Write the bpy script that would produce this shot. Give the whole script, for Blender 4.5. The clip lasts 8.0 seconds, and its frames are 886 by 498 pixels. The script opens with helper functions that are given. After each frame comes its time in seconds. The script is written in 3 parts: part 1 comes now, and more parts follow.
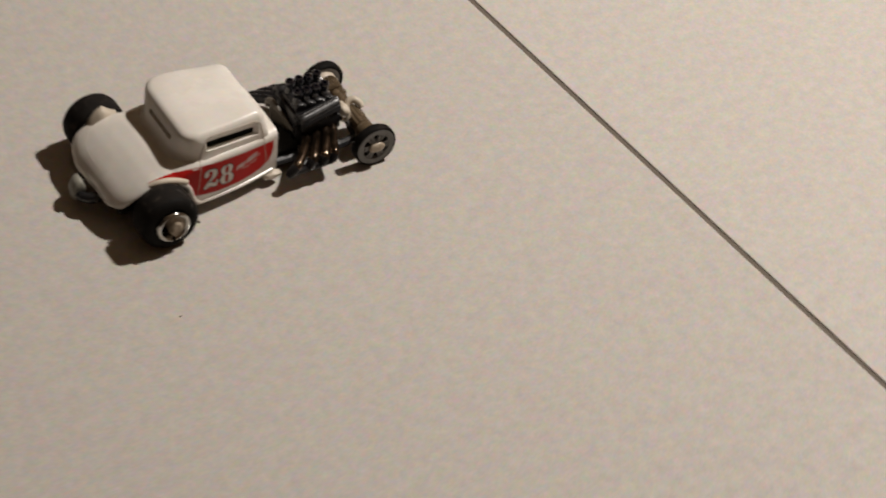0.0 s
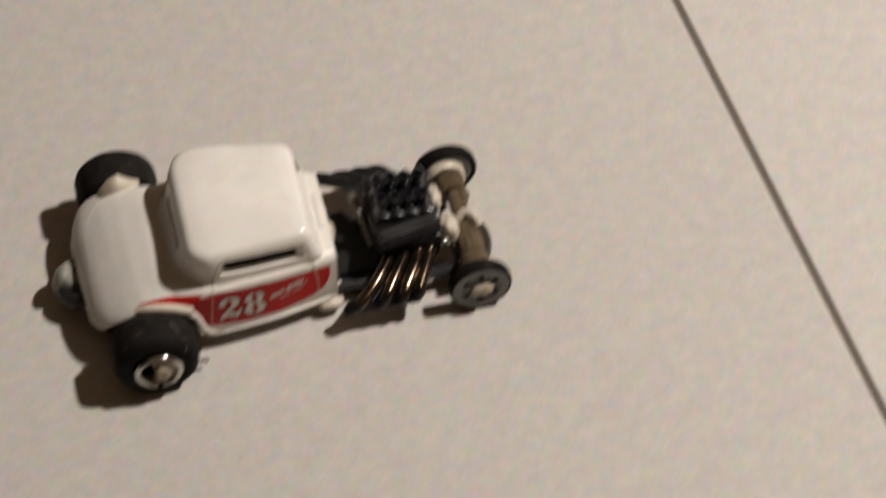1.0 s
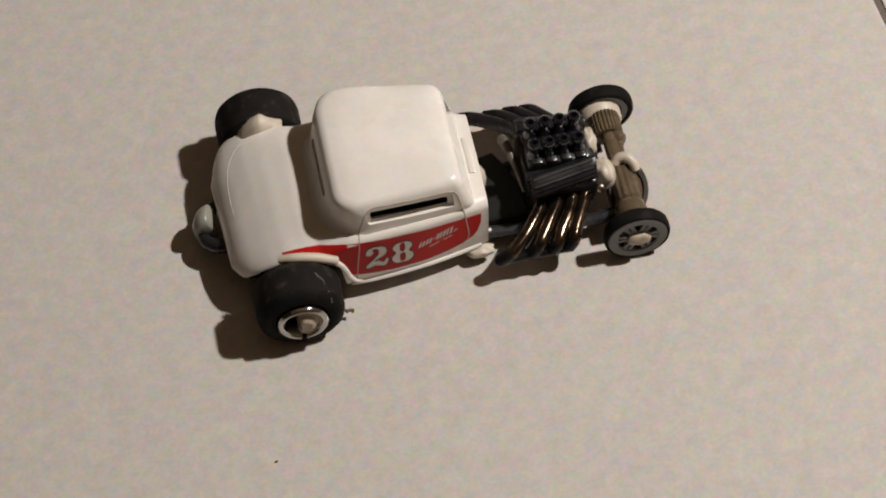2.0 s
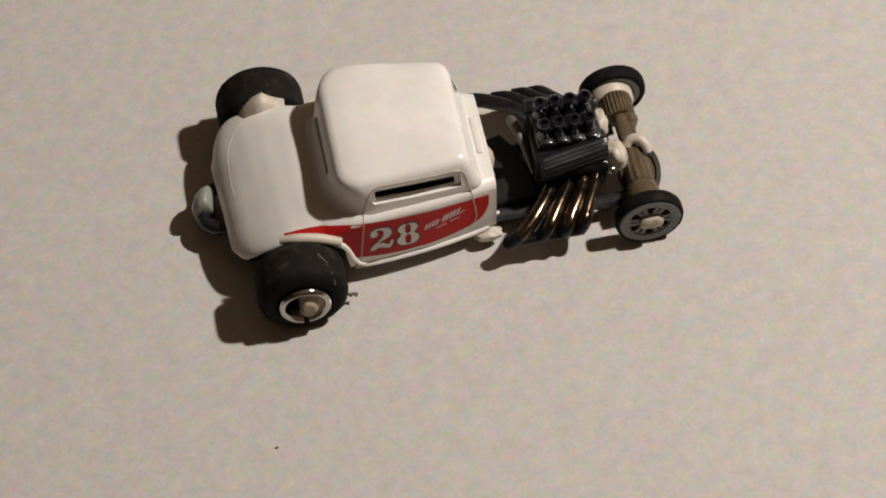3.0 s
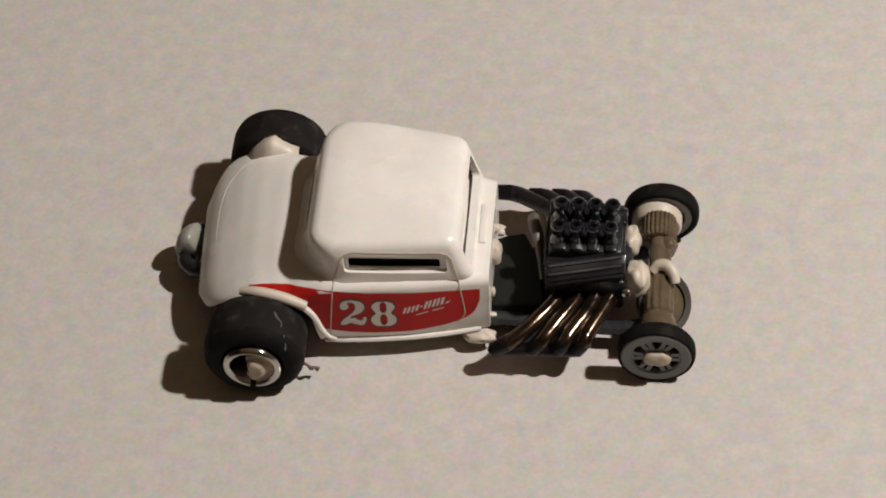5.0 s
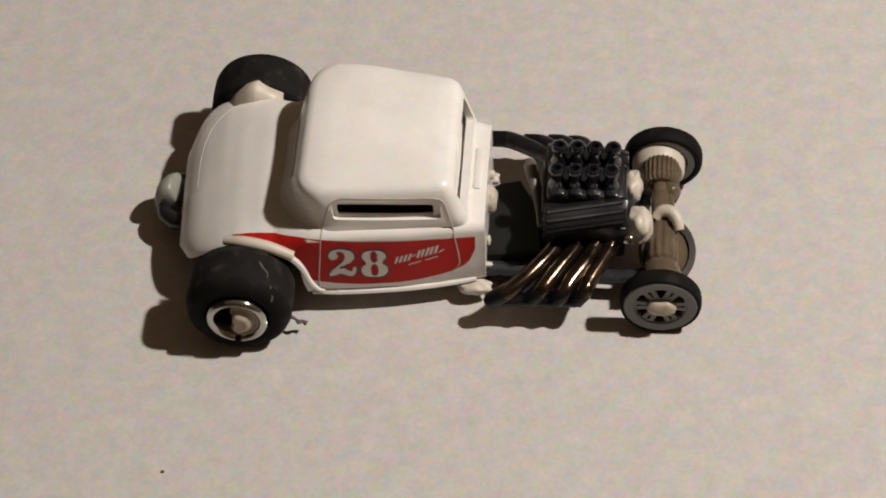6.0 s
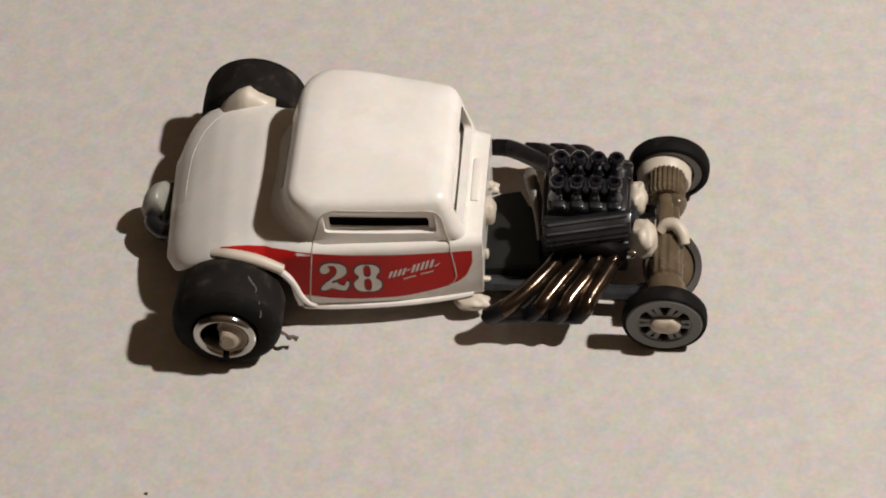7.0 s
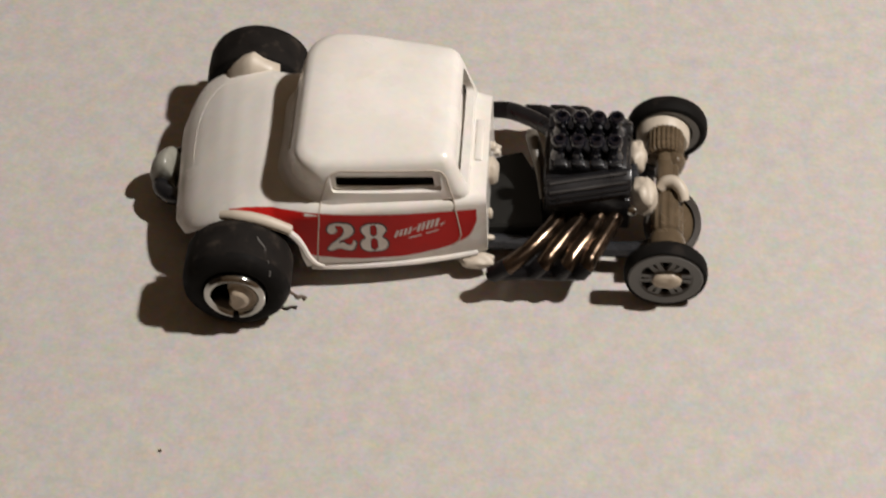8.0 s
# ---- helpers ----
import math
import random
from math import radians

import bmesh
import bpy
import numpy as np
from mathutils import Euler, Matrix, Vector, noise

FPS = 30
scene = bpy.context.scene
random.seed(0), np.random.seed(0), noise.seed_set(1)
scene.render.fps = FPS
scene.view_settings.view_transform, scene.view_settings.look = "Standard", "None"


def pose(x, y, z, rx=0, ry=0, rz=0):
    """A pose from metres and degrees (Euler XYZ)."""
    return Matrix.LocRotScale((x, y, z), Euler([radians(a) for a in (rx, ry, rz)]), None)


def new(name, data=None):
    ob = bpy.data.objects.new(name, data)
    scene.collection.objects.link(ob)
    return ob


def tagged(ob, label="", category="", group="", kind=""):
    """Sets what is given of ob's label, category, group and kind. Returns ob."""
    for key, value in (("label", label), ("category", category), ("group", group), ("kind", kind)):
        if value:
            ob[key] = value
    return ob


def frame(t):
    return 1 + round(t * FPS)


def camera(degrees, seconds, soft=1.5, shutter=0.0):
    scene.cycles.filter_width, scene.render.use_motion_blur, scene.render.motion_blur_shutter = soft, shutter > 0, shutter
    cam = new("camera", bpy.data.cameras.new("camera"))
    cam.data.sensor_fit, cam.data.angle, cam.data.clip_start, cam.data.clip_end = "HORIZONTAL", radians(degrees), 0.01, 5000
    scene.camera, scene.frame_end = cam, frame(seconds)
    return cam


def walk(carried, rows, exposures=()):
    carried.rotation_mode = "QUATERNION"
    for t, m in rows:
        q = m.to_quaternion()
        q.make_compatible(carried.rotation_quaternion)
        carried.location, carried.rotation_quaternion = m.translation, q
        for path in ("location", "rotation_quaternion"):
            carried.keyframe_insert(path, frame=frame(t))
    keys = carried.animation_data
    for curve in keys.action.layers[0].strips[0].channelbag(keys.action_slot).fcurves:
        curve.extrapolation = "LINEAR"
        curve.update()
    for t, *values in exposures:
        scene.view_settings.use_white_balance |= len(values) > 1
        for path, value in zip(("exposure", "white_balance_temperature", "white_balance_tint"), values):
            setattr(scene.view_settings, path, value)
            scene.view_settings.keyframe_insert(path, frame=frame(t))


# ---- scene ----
from mathutils.bvhtree import BVHTree

S = 0.001  # the toy is laid out in millimetres

# ---------------------------------------------------------------- camera
cam = camera(19.346, 8.0, soft=1.9, shutter=0.3)
walk(cam, [
    (0, pose(-0.17230, -0.36241, 0.36225, 46.914, -4.645, -30.552)),
    (0.1, pose(-0.15276, -0.34405, 0.35693, 45.536, -5.344, -29.296)),
    (0.2, pose(-0.13398, -0.32450, 0.34808, 44.744, -5.428, -28.549)),
    (0.3, pose(-0.11586, -0.31208, 0.34852, 43.752, -5.333, -27.120)),
    (0.4, pose(-0.10330, -0.29658, 0.34583, 42.560, -5.417, -25.921)),
    (0.5, pose(-0.08985, -0.28495, 0.34589, 41.143, -4.902, -24.045)),
    (0.6, pose(-0.07607, -0.27841, 0.34286, 40.108, -4.018, -21.818)),
    (0.7, pose(-0.06167, -0.26892, 0.33331, 39.152, -3.335, -19.586)),
    (0.8, pose(-0.04296, -0.25828, 0.32765, 37.784, -2.246, -17.100)),
    (0.9, pose(-0.02731, -0.24610, 0.32144, 37.140, -1.774, -14.908)),
    (1, pose(-0.01006, -0.24100, 0.31891, 37.675, -0.385, -13.074)),
    (1.1, pose(-0.00537, -0.23511, 0.31821, 37.951, -0.575, -12.069)),
    (1.2, pose(-0.00099, -0.22594, 0.31534, 37.469, -0.486, -11.344)),
    (1.3, pose(-0.00106, -0.21903, 0.31337, 37.121, -0.475, -10.935)),
    (1.4, pose(0.00058, -0.21588, 0.31590, 36.354, 0.146, -10.260)),
    (1.5, pose(0.00158, -0.21125, 0.31766, 35.532, 1.000, -9.897)),
    (1.6, pose(-0.00237, -0.21186, 0.31761, 35.241, 1.330, -10.100)),
    (1.7, pose(-0.00550, -0.21449, 0.31910, 34.952, 1.407, -10.199)),
    (1.8, pose(-0.00851, -0.21652, 0.31838, 34.745, 1.447, -10.677)),
    (1.9, pose(-0.01211, -0.21723, 0.31656, 34.389, 1.038, -11.053)),
    (2, pose(-0.01232, -0.21859, 0.31441, 34.339, 1.111, -11.185)),
    (2.1, pose(-0.01440, -0.21640, 0.31618, 33.758, 0.890, -11.365)),
    (2.2, pose(-0.01469, -0.21406, 0.31698, 33.258, 0.800, -11.459)),
    (3.3, pose(-0.01174, -0.22058, 0.29709, 35.786, 0.852, -10.230)),
    (3.4, pose(-0.01052, -0.21955, 0.29825, 35.668, 0.655, -9.573)),
    (3.5, pose(-0.00752, -0.21674, 0.29932, 35.268, 0.639, -8.910)),
    (3.6, pose(-0.00400, -0.21792, 0.29600, 35.757, 0.468, -8.003)),
    (3.7, pose(0.00164, -0.21757, 0.29507, 35.793, 0.292, -6.883)),
    (3.8, pose(0.00606, -0.22004, 0.29239, 36.291, -0.222, -5.850)),
    (3.9, pose(0.01304, -0.22103, 0.28911, 36.450, -0.700, -4.503)),
    (4, pose(0.01809, -0.22299, 0.28799, 36.681, -1.213, -3.399)),
    (4.1, pose(0.02385, -0.22462, 0.28707, 36.833, -1.690, -2.003)),
    (4.2, pose(0.03171, -0.22538, 0.28569, 36.988, -1.331, -0.523)),
    (4.3, pose(0.03804, -0.22653, 0.28156, 37.796, -0.804, 0.885)),
    (4.4, pose(0.04222, -0.22415, 0.28040, 38.211, -0.109, 2.070)),
    (4.5, pose(0.04526, -0.22200, 0.27475, 39.238, 0.689, 3.089)),
    (4.6, pose(0.04824, -0.21912, 0.27252, 39.779, 1.472, 4.050)),
    (4.7, pose(0.05084, -0.21594, 0.26950, 40.063, 2.049, 4.954)),
    (5.8, pose(0.04190, -0.20938, 0.24886, 40.018, 1.445, 3.602)),
    (6, pose(0.04530, -0.20837, 0.24545, 40.193, 1.700, 3.894)),
    (6.3, pose(0.04679, -0.20479, 0.24389, 40.197, 1.715, 4.114)),
    (6.5, pose(0.04670, -0.20228, 0.24199, 40.174, 1.768, 4.053)),
    (6.7, pose(0.04744, -0.20088, 0.23940, 40.308, 1.784, 4.298)),
    (7, pose(0.04750, -0.19794, 0.23918, 39.783, 1.911, 4.431)),
    (7.2, pose(0.04680, -0.19742, 0.24020, 39.574, 1.951, 4.585)),
    (7.5, pose(0.04639, -0.20033, 0.24083, 39.627, 2.039, 4.840)),
    (7.6, pose(0.04583, -0.20204, 0.24118, 39.779, 1.983, 4.731)),
    (7.8, pose(0.04658, -0.20404, 0.24033, 40.033, 2.064, 4.717)),
    (7.9, pose(0.04452, -0.20356, 0.24179, 39.618, 1.830, 4.080)),
    (8, pose(0.04503, -0.20523, 0.24080, 39.701, 2.003, 3.590)),
], exposures=[(0, -0.16, 6800, 10), (0.5, -0.16, 6760, 10), (0.8, -0.14, 6740, 10), (1, -0.1, 6720, 10), (1.2, 0.08, 6660, 10), (1.5, -0.02, 6640, 10), (2.0, -0.07, 6600, 10), (3.5, -0.03, 6600, 10), (4.5, -0.02, 6520, 10), (6, 0.0, 6560, 10), (6.5, 0.02, 6540, 10), (7, 0.1, 6500, 10), (8, 0.08, 6500, 10)])

# ---------------------------------------------------------------- light
world = bpy.data.worlds.new("room_air")
scene.world = world
world.use_nodes = True
world.node_tree.nodes["Background"].inputs[0].default_value = (1.0, 0.86, 0.72, 1)
world.node_tree.nodes["Background"].inputs[1].default_value = 0.02

bulb = bpy.data.lights.new("lamp_bulb", "POINT")
bulb.energy, bulb.shadow_soft_size, bulb.color = 16.6, 0.0125, (1.0, 0.955, 0.92)
lamp = new("lamp_bulb", bulb)
lamp.location = (0.365, -0.008, 0.513)


# ---------------------------------------------------------------- materials
def mat(name, col, rough=0.5, metal=0.0, vary=0.06, scale=300.0, bump=0.0, bscale=1500.0,
        coat=0.0, spots=0.0, spotcol=(0.1, 0.08, 0.06), spotscale=500.0, trans=0.0, ior=1.5, random=0.0, spec=0.5):
    m = bpy.data.materials.new(name)
    m.use_nodes = True
    nt = m.node_tree
    n, li = nt.nodes, nt.links
    b = n["Principled BSDF"]
    b.inputs["Roughness"].default_value = rough
    b.inputs["Metallic"].default_value = metal
    b.inputs["Coat Weight"].default_value = coat
    b.inputs["Coat Roughness"].default_value = 0.12
    b.inputs["Transmission Weight"].default_value = trans
    b.inputs["IOR"].default_value = ior
    b.inputs["Specular IOR Level"].default_value = spec
    tc = n.new("ShaderNodeTexCoord")
    big = n.new("ShaderNodeTexNoise")
    big.inputs["Scale"].default_value = scale
    big.inputs["Detail"].default_value = 6
    li.new(tc.outputs["Object"], big.inputs["Vector"])
    ramp = n.new("ShaderNodeMapRange")
    ramp.inputs["From Min"].default_value, ramp.inputs["From Max"].default_value = 0.3, 0.7
    ramp.inputs["To Min"].default_value, ramp.inputs["To Max"].default_value = 1 - vary, 1 + vary
    li.new(big.outputs["Fac"], ramp.inputs["Value"])
    mul = n.new("ShaderNodeVectorMath")
    mul.operation = "SCALE"
    mul.inputs[0].default_value = col
    li.new(ramp.outputs["Result"], mul.inputs["Scale"])
    out = mul.outputs["Vector"]
    if spots:
        sp = n.new("ShaderNodeTexNoise")
        sp.inputs["Scale"].default_value = spotscale
        sp.inputs["Detail"].default_value = 4
        li.new(tc.outputs["Object"], sp.inputs["Vector"])
        sr = n.new("ShaderNodeMapRange")
        sr.inputs["From Min"].default_value, sr.inputs["From Max"].default_value = 0.56, 0.72
        sr.inputs["To Max"].default_value = spots
        li.new(sp.outputs["Fac"], sr.inputs["Value"])
        mx = n.new("ShaderNodeMix")
        mx.data_type = "RGBA"
        mx.inputs["B"].default_value = (*spotcol, 1)
        li.new(sr.outputs["Result"], mx.inputs["Factor"])
        li.new(out, mx.inputs["A"])
        out = mx.outputs["Result"]
    if random:
        oi = n.new("ShaderNodeObjectInfo")
        rr = n.new("ShaderNodeMapRange")
        rr.inputs["To Min"].default_value, rr.inputs["To Max"].default_value = 1 - random, 1 + random
        li.new(oi.outputs["Random"], rr.inputs["Value"])
        m2 = n.new("ShaderNodeVectorMath")
        m2.operation = "SCALE"
        li.new(out, m2.inputs[0])
        li.new(rr.outputs["Result"], m2.inputs["Scale"])
        out = m2.outputs["Vector"]
    li.new(out, b.inputs["Base Color"])
    rv = n.new("ShaderNodeMapRange")
    rv.inputs["From Min"].default_value, rv.inputs["From Max"].default_value = 0.3, 0.7
    rv.inputs["To Min"].default_value, rv.inputs["To Max"].default_value = rough * 0.8, min(1.0, rough * 1.25)
    li.new(big.outputs["Fac"], rv.inputs["Value"])
    li.new(rv.outputs["Result"], b.inputs["Roughness"])
    if bump:
        fine = n.new("ShaderNodeTexNoise")
        fine.inputs["Scale"].default_value = bscale
        fine.inputs["Detail"].default_value = 5
        li.new(tc.outputs["Object"], fine.inputs["Vector"])
        bp = n.new("ShaderNodeBump")
        bp.inputs["Strength"].default_value = bump
        bp.inputs["Distance"].default_value = 0.0002
        li.new(fine.outputs["Fac"], bp.inputs["Height"])
        li.new(bp.outputs["Normal"], b.inputs["Normal"])
    return m


M_TILE = mat("glazed_porcelain", (0.574, 0.533, 0.489), 0.16, spec=0.6, vary=0.03, scale=260, spots=0.08, spotcol=(0.45, 0.42, 0.40), spotscale=700, random=0.01)


def mottle(m, amount, scale):
    """Lays faint pinkish and greenish clouds and a fine grain over a material's colour."""
    n, li = m.node_tree.nodes, m.node_tree.links
    b = n["Principled BSDF"]
    old = b.inputs["Base Color"].links[0].from_socket
    tc = n.new("ShaderNodeTexCoord")
    for s, a, d in ((scale, amount, 3), (scale * 3.2, amount * 1.1, 2)):
        nz = n.new("ShaderNodeTexNoise")
        nz.inputs["Scale"].default_value, nz.inputs["Detail"].default_value = s, d
        li.new(tc.outputs["Object"], nz.inputs["Vector"])
        k = n.new("ShaderNodeVectorMath")
        k.operation = "MULTIPLY_ADD"
        k.inputs[1].default_value, k.inputs[2].default_value = (2 * a, 1.3 * a, 2.2 * a), (1 - a, 1 - 0.65 * a, 1 - 1.1 * a)
        li.new(nz.outputs["Color"], k.inputs[0])
        mu = n.new("ShaderNodeVectorMath")
        mu.operation = "MULTIPLY"
        li.new(old, mu.inputs[0])
        li.new(k.outputs["Vector"], mu.inputs[1])
        old = mu.outputs["Vector"]
    li.new(old, b.inputs["Base Color"])


mottle(M_TILE, 0.2, 520)
M_GROUT = mat("grey_grout", (0.13, 0.105, 0.083), 0.9, vary=0.15, scale=900, bump=0.5)
# the unseen room's colours are set warm to tint the fill light
M_WALL_WARM = mat("warm_bounce_wall", (0.42, 0.30, 0.19), 0.8, vary=0.02, scale=3, bump=0.05)
# paler colour, makes the unseen east wall a stronger reflector
M_WALL_BOUNCE = mat("bounce_wall_pale", (0.74, 0.57, 0.40), 0.8, vary=0.02, scale=3, bump=0.05)
# dark colour for the unseen west wall, chosen to cut fill light
M_WALL_CUT = mat("fill_cutting_wall", (0.10, 0.07, 0.05), 0.8, vary=0.04, scale=3, bump=0.05)
M_CEIL_WARM = mat("warm_bounce_ceiling", (0.66, 0.53, 0.38), 0.9, vary=0.02, scale=3)
M_WHITE = mat("white_enamel", (0.765, 0.718, 0.655), 0.25, vary=0.05, scale=130, bump=0.03, bscale=700, spec=0.35, spots=0.22, spotcol=(0.62, 0.56, 0.47), spotscale=230)
mottle(M_WHITE, 0.07, 420)
M_CREAM = mat("off_white_plastic", (0.54, 0.468, 0.375), 0.45, vary=0.08, scale=350, bump=0.08, spots=0.15, spotcol=(0.45, 0.36, 0.25))
M_RED = mat("red_decal", (0.46, 0.015, 0.012), 0.42, vary=0.08, scale=400, spots=0.12, spotcol=(0.25, 0.01, 0.01), spotscale=900, spec=0.12)
M_INKW = mat("white_ink", (0.64, 0.57, 0.51), 0.4, vary=0.06, scale=900)
M_INKD = mat("dark_ink", (0.05, 0.012, 0.01), 0.4, vary=0.1, scale=900)
M_SEAM = mat("grime_in_seam", (0.46, 0.39, 0.32), 0.7, vary=0.2, scale=500)
M_TYRE = mat("black_rubber", (0.008, 0.0072, 0.0065), 0.65, spec=0.07, vary=0.25, scale=350, bump=0.15, bscale=1200, spots=0.5, spotcol=(0.032, 0.025, 0.02), spotscale=380)
M_CHROME = mat("worn_chrome", (0.5, 0.49, 0.46), 0.12, 1.0, vary=0.08, scale=500, bump=0.05)
M_GREY = mat("grey_wheel_plastic", (0.15, 0.147, 0.14), 0.4, vary=0.08, scale=400, bump=0.05)
M_BLACK = mat("black_gloss_plastic", (0.013, 0.0125, 0.0135), 0.3, vary=0.3, scale=400, bump=0.2, bscale=700, coat=0.15)
M_FRAME = mat("charcoal_plastic", (0.026, 0.027, 0.03), 0.28, vary=0.15, scale=400, bump=0.1)
M_INNER = mat("dark_interior", (0.0105, 0.01, 0.0085), 0.6, spec=0.2, vary=0.2, scale=300)
M_PIPE = mat("smoked_bronze_chrome", (0.078, 0.053, 0.036), 0.15, 0.9, vary=0.6, scale=420, bump=0.22, bscale=620)
M_SMOKE = mat("smoky_brown_plastic", (0.16, 0.115, 0.07), 0.25, vary=0.2, scale=420, bump=0.1, trans=0.35, ior=1.45)
M_MOUTH = mat("black_mouth_plastic", (0.007, 0.0065, 0.007), 0.3, vary=0.3, scale=500, bump=0.5, bscale=420, spec=0.3)
M_BELL = mat("taupe_plastic", (0.11, 0.095, 0.075), 0.45, vary=0.1, scale=400, bump=0.08)
M_TREAD = mat("dusty_rubber", (0.013, 0.011, 0.0095), 0.8, spec=0.1, vary=0.35, scale=500, bump=0.3, bscale=900, spots=0.75, spotcol=(0.05, 0.039, 0.03), spotscale=480)
M_TANK = mat("cloudy_grey_plastic", (0.27, 0.262, 0.22), 0.35, vary=0.2, scale=350, bump=0.1)
M_LINT = mat("grey_lint", (0.12, 0.11, 0.1), 0.9, vary=0.3, scale=900)
M_RIB = mat("dark_grey_plastic", (0.05, 0.047, 0.045), 0.4, vary=0.4, scale=600, bump=0.3, bscale=900)
M_RING = mat("dark_taupe_plastic", (0.035, 0.028, 0.022), 0.5, vary=0.2, scale=400, bump=0.1)
M_STUB = mat("chipped_beige_plastic", (0.42, 0.345, 0.26), 0.5, vary=0.15, scale=600, bump=0.3, bscale=700, spots=0.55, spotcol=(0.2, 0.14, 0.08), spotscale=620)
M_HORN = mat("gloss_black_plastic", (0.007, 0.007, 0.011), 0.12, spec=0.6, vary=0.3, scale=500, bump=0.08, bscale=500, coat=0.8)
M_DIRT = mat("dark_crumb", (0.11, 0.08, 0.06), 0.9, vary=0.2, scale=900)


# ---------------------------------------------------------------- mesh helpers
def mesh_from(name, bm, material, smooth=True, angle=38):
    """Turns a bmesh in millimetres into a mesh in metres."""
    bmesh.ops.scale(bm, vec=(S, S, S), verts=bm.verts)
    bmesh.ops.recalc_face_normals(bm, faces=bm.faces)
    for f in bm.faces:
        f.smooth = smooth
    for e in bm.edges:
        if len(e.link_faces) == 2 and e.calc_face_angle(0) > radians(angle):
            e.smooth = False
    me = bpy.data.meshes.new(name)
    bm.to_mesh(me)
    bm.free()
    me.materials.append(material)
    return me


def part(name, bm, material, parent=None, label="", smooth=True, angle=38):
    ob = new(name, mesh_from(name, bm, material, smooth, angle))
    ob.parent = parent
    return tagged(ob, label)


def box(bm, x0, x1, y0, y1, z0, z1, bevel=0.0, segs=2):
    vs = [bm.verts.new((x, y, z)) for x in (x0, x1) for y in (y0, y1) for z in (z0, z1)]
    fs = [bm.faces.new([vs[i] for i in q]) for q in ((0, 1, 3, 2), (4, 6, 7, 5), (0, 4, 5, 1), (2, 3, 7, 6), (0, 2, 6, 4), (1, 5, 7, 3))]
    if bevel:
        bmesh.ops.bevel(bm, geom=list({e for f in fs for e in f.edges}), offset=bevel, segments=segs, profile=0.5, affect="EDGES")
    return bm


def loft(bm, rings, closed=True, cap0=True, cap1=True):
    rows = [[bm.verts.new(p) for p in r] for r in rings]
    n = len(rows[0])
    for a, b in zip(rows, rows[1:]):
        for i in range(n if closed else n - 1):
            j = (i + 1) % n
            bm.faces.new((a[i], a[j], b[j], b[i]))
    if cap0:
        bm.faces.new(rows[0][::-1])
    if cap1:
        bm.faces.new(rows[-1])
    return rows


def lathe(bm, profile, centre, axis=(0, 1, 0), n=40, arc=(0, 360), cap=True):
    """Turns (radius, along) pairs round an axis."""
    ax = Vector(axis).normalized()
    u = ax.orthogonal().normalized()
    if abs(ax.y) > 0.9:
        u = Vector((1, 0, 0)) - ax * ax.x
        u.normalize()
    v = ax.cross(u)
    c = Vector(centre)
    rings = [[c + ax * h + (u * math.cos(2 * math.pi * k / n) + v * math.sin(2 * math.pi * k / n)) * r for k in range(n)] for r, h in profile]
    loft(bm, rings, True, cap, cap)
    return bm


def tube(bm, pts, radius, n=10, steps=6, cap=True):
    """A round bar through the points, on a smooth line; radius is one number or one for each point."""
    P = [Vector(p) for p in pts]
    rad = [radius] * len(P) if isinstance(radius, (int, float)) else list(radius)
    line, rr = [], []
    for i in range(len(P) - 1):
        p0, p1, p2, p3 = P[max(i - 1, 0)], P[i], P[i + 1], P[min(i + 2, len(P) - 1)]
        for k in range(steps):
            t = k / steps
            line.append(0.5 * (2 * p1 + (p2 - p0) * t + (2 * p0 - 5 * p1 + 4 * p2 - p3) * t * t + (3 * p1 - p0 - 3 * p2 + p3) * t ** 3))
            rr.append(rad[i] + (rad[i + 1] - rad[i]) * t)
    line.append(P[-1])
    rr.append(rad[-1])
    rings, side = [], None
    for i, p in enumerate(line):
        d = (line[min(i + 1, len(line) - 1)] - line[max(i - 1, 0)]).normalized()
        if side is None:
            side = d.orthogonal().normalized()
        side = (side - d * side.dot(d)).normalized()
        up = d.cross(side)
        rings.append([p + (side * math.cos(2 * math.pi * k / n) + up * math.sin(2 * math.pi * k / n)) * rr[i] for k in range(n)])
    loft(bm, rings, True, cap, cap)
    return bm


def blob(bm, centre, size, rough=0.12, seed=0, power=2.4, n=14):
    """A rounded, uneven lump."""
    c = Vector(centre)
    rings = []
    for i in range(1, n):
        a = math.pi * i / n - math.pi / 2
        ring = []
        for k in range(2 * n):
            b = 2 * math.pi * k / (2 * n)
            d = Vector((math.cos(a) * math.cos(b), math.cos(a) * math.sin(b), math.sin(a)))
            s = (sum(abs(q) ** power for q in d)) ** (-1 / power)
            s *= 1 + rough * noise.noise(d * 1.7 + Vector((seed * 3.1, seed, 0)))
            ring.append(c + Vector((d.x * size[0] * s, d.y * size[1] * s, d.z * size[2] * s)))
        rings.append(ring)
    loft(bm, rings)
    return bm


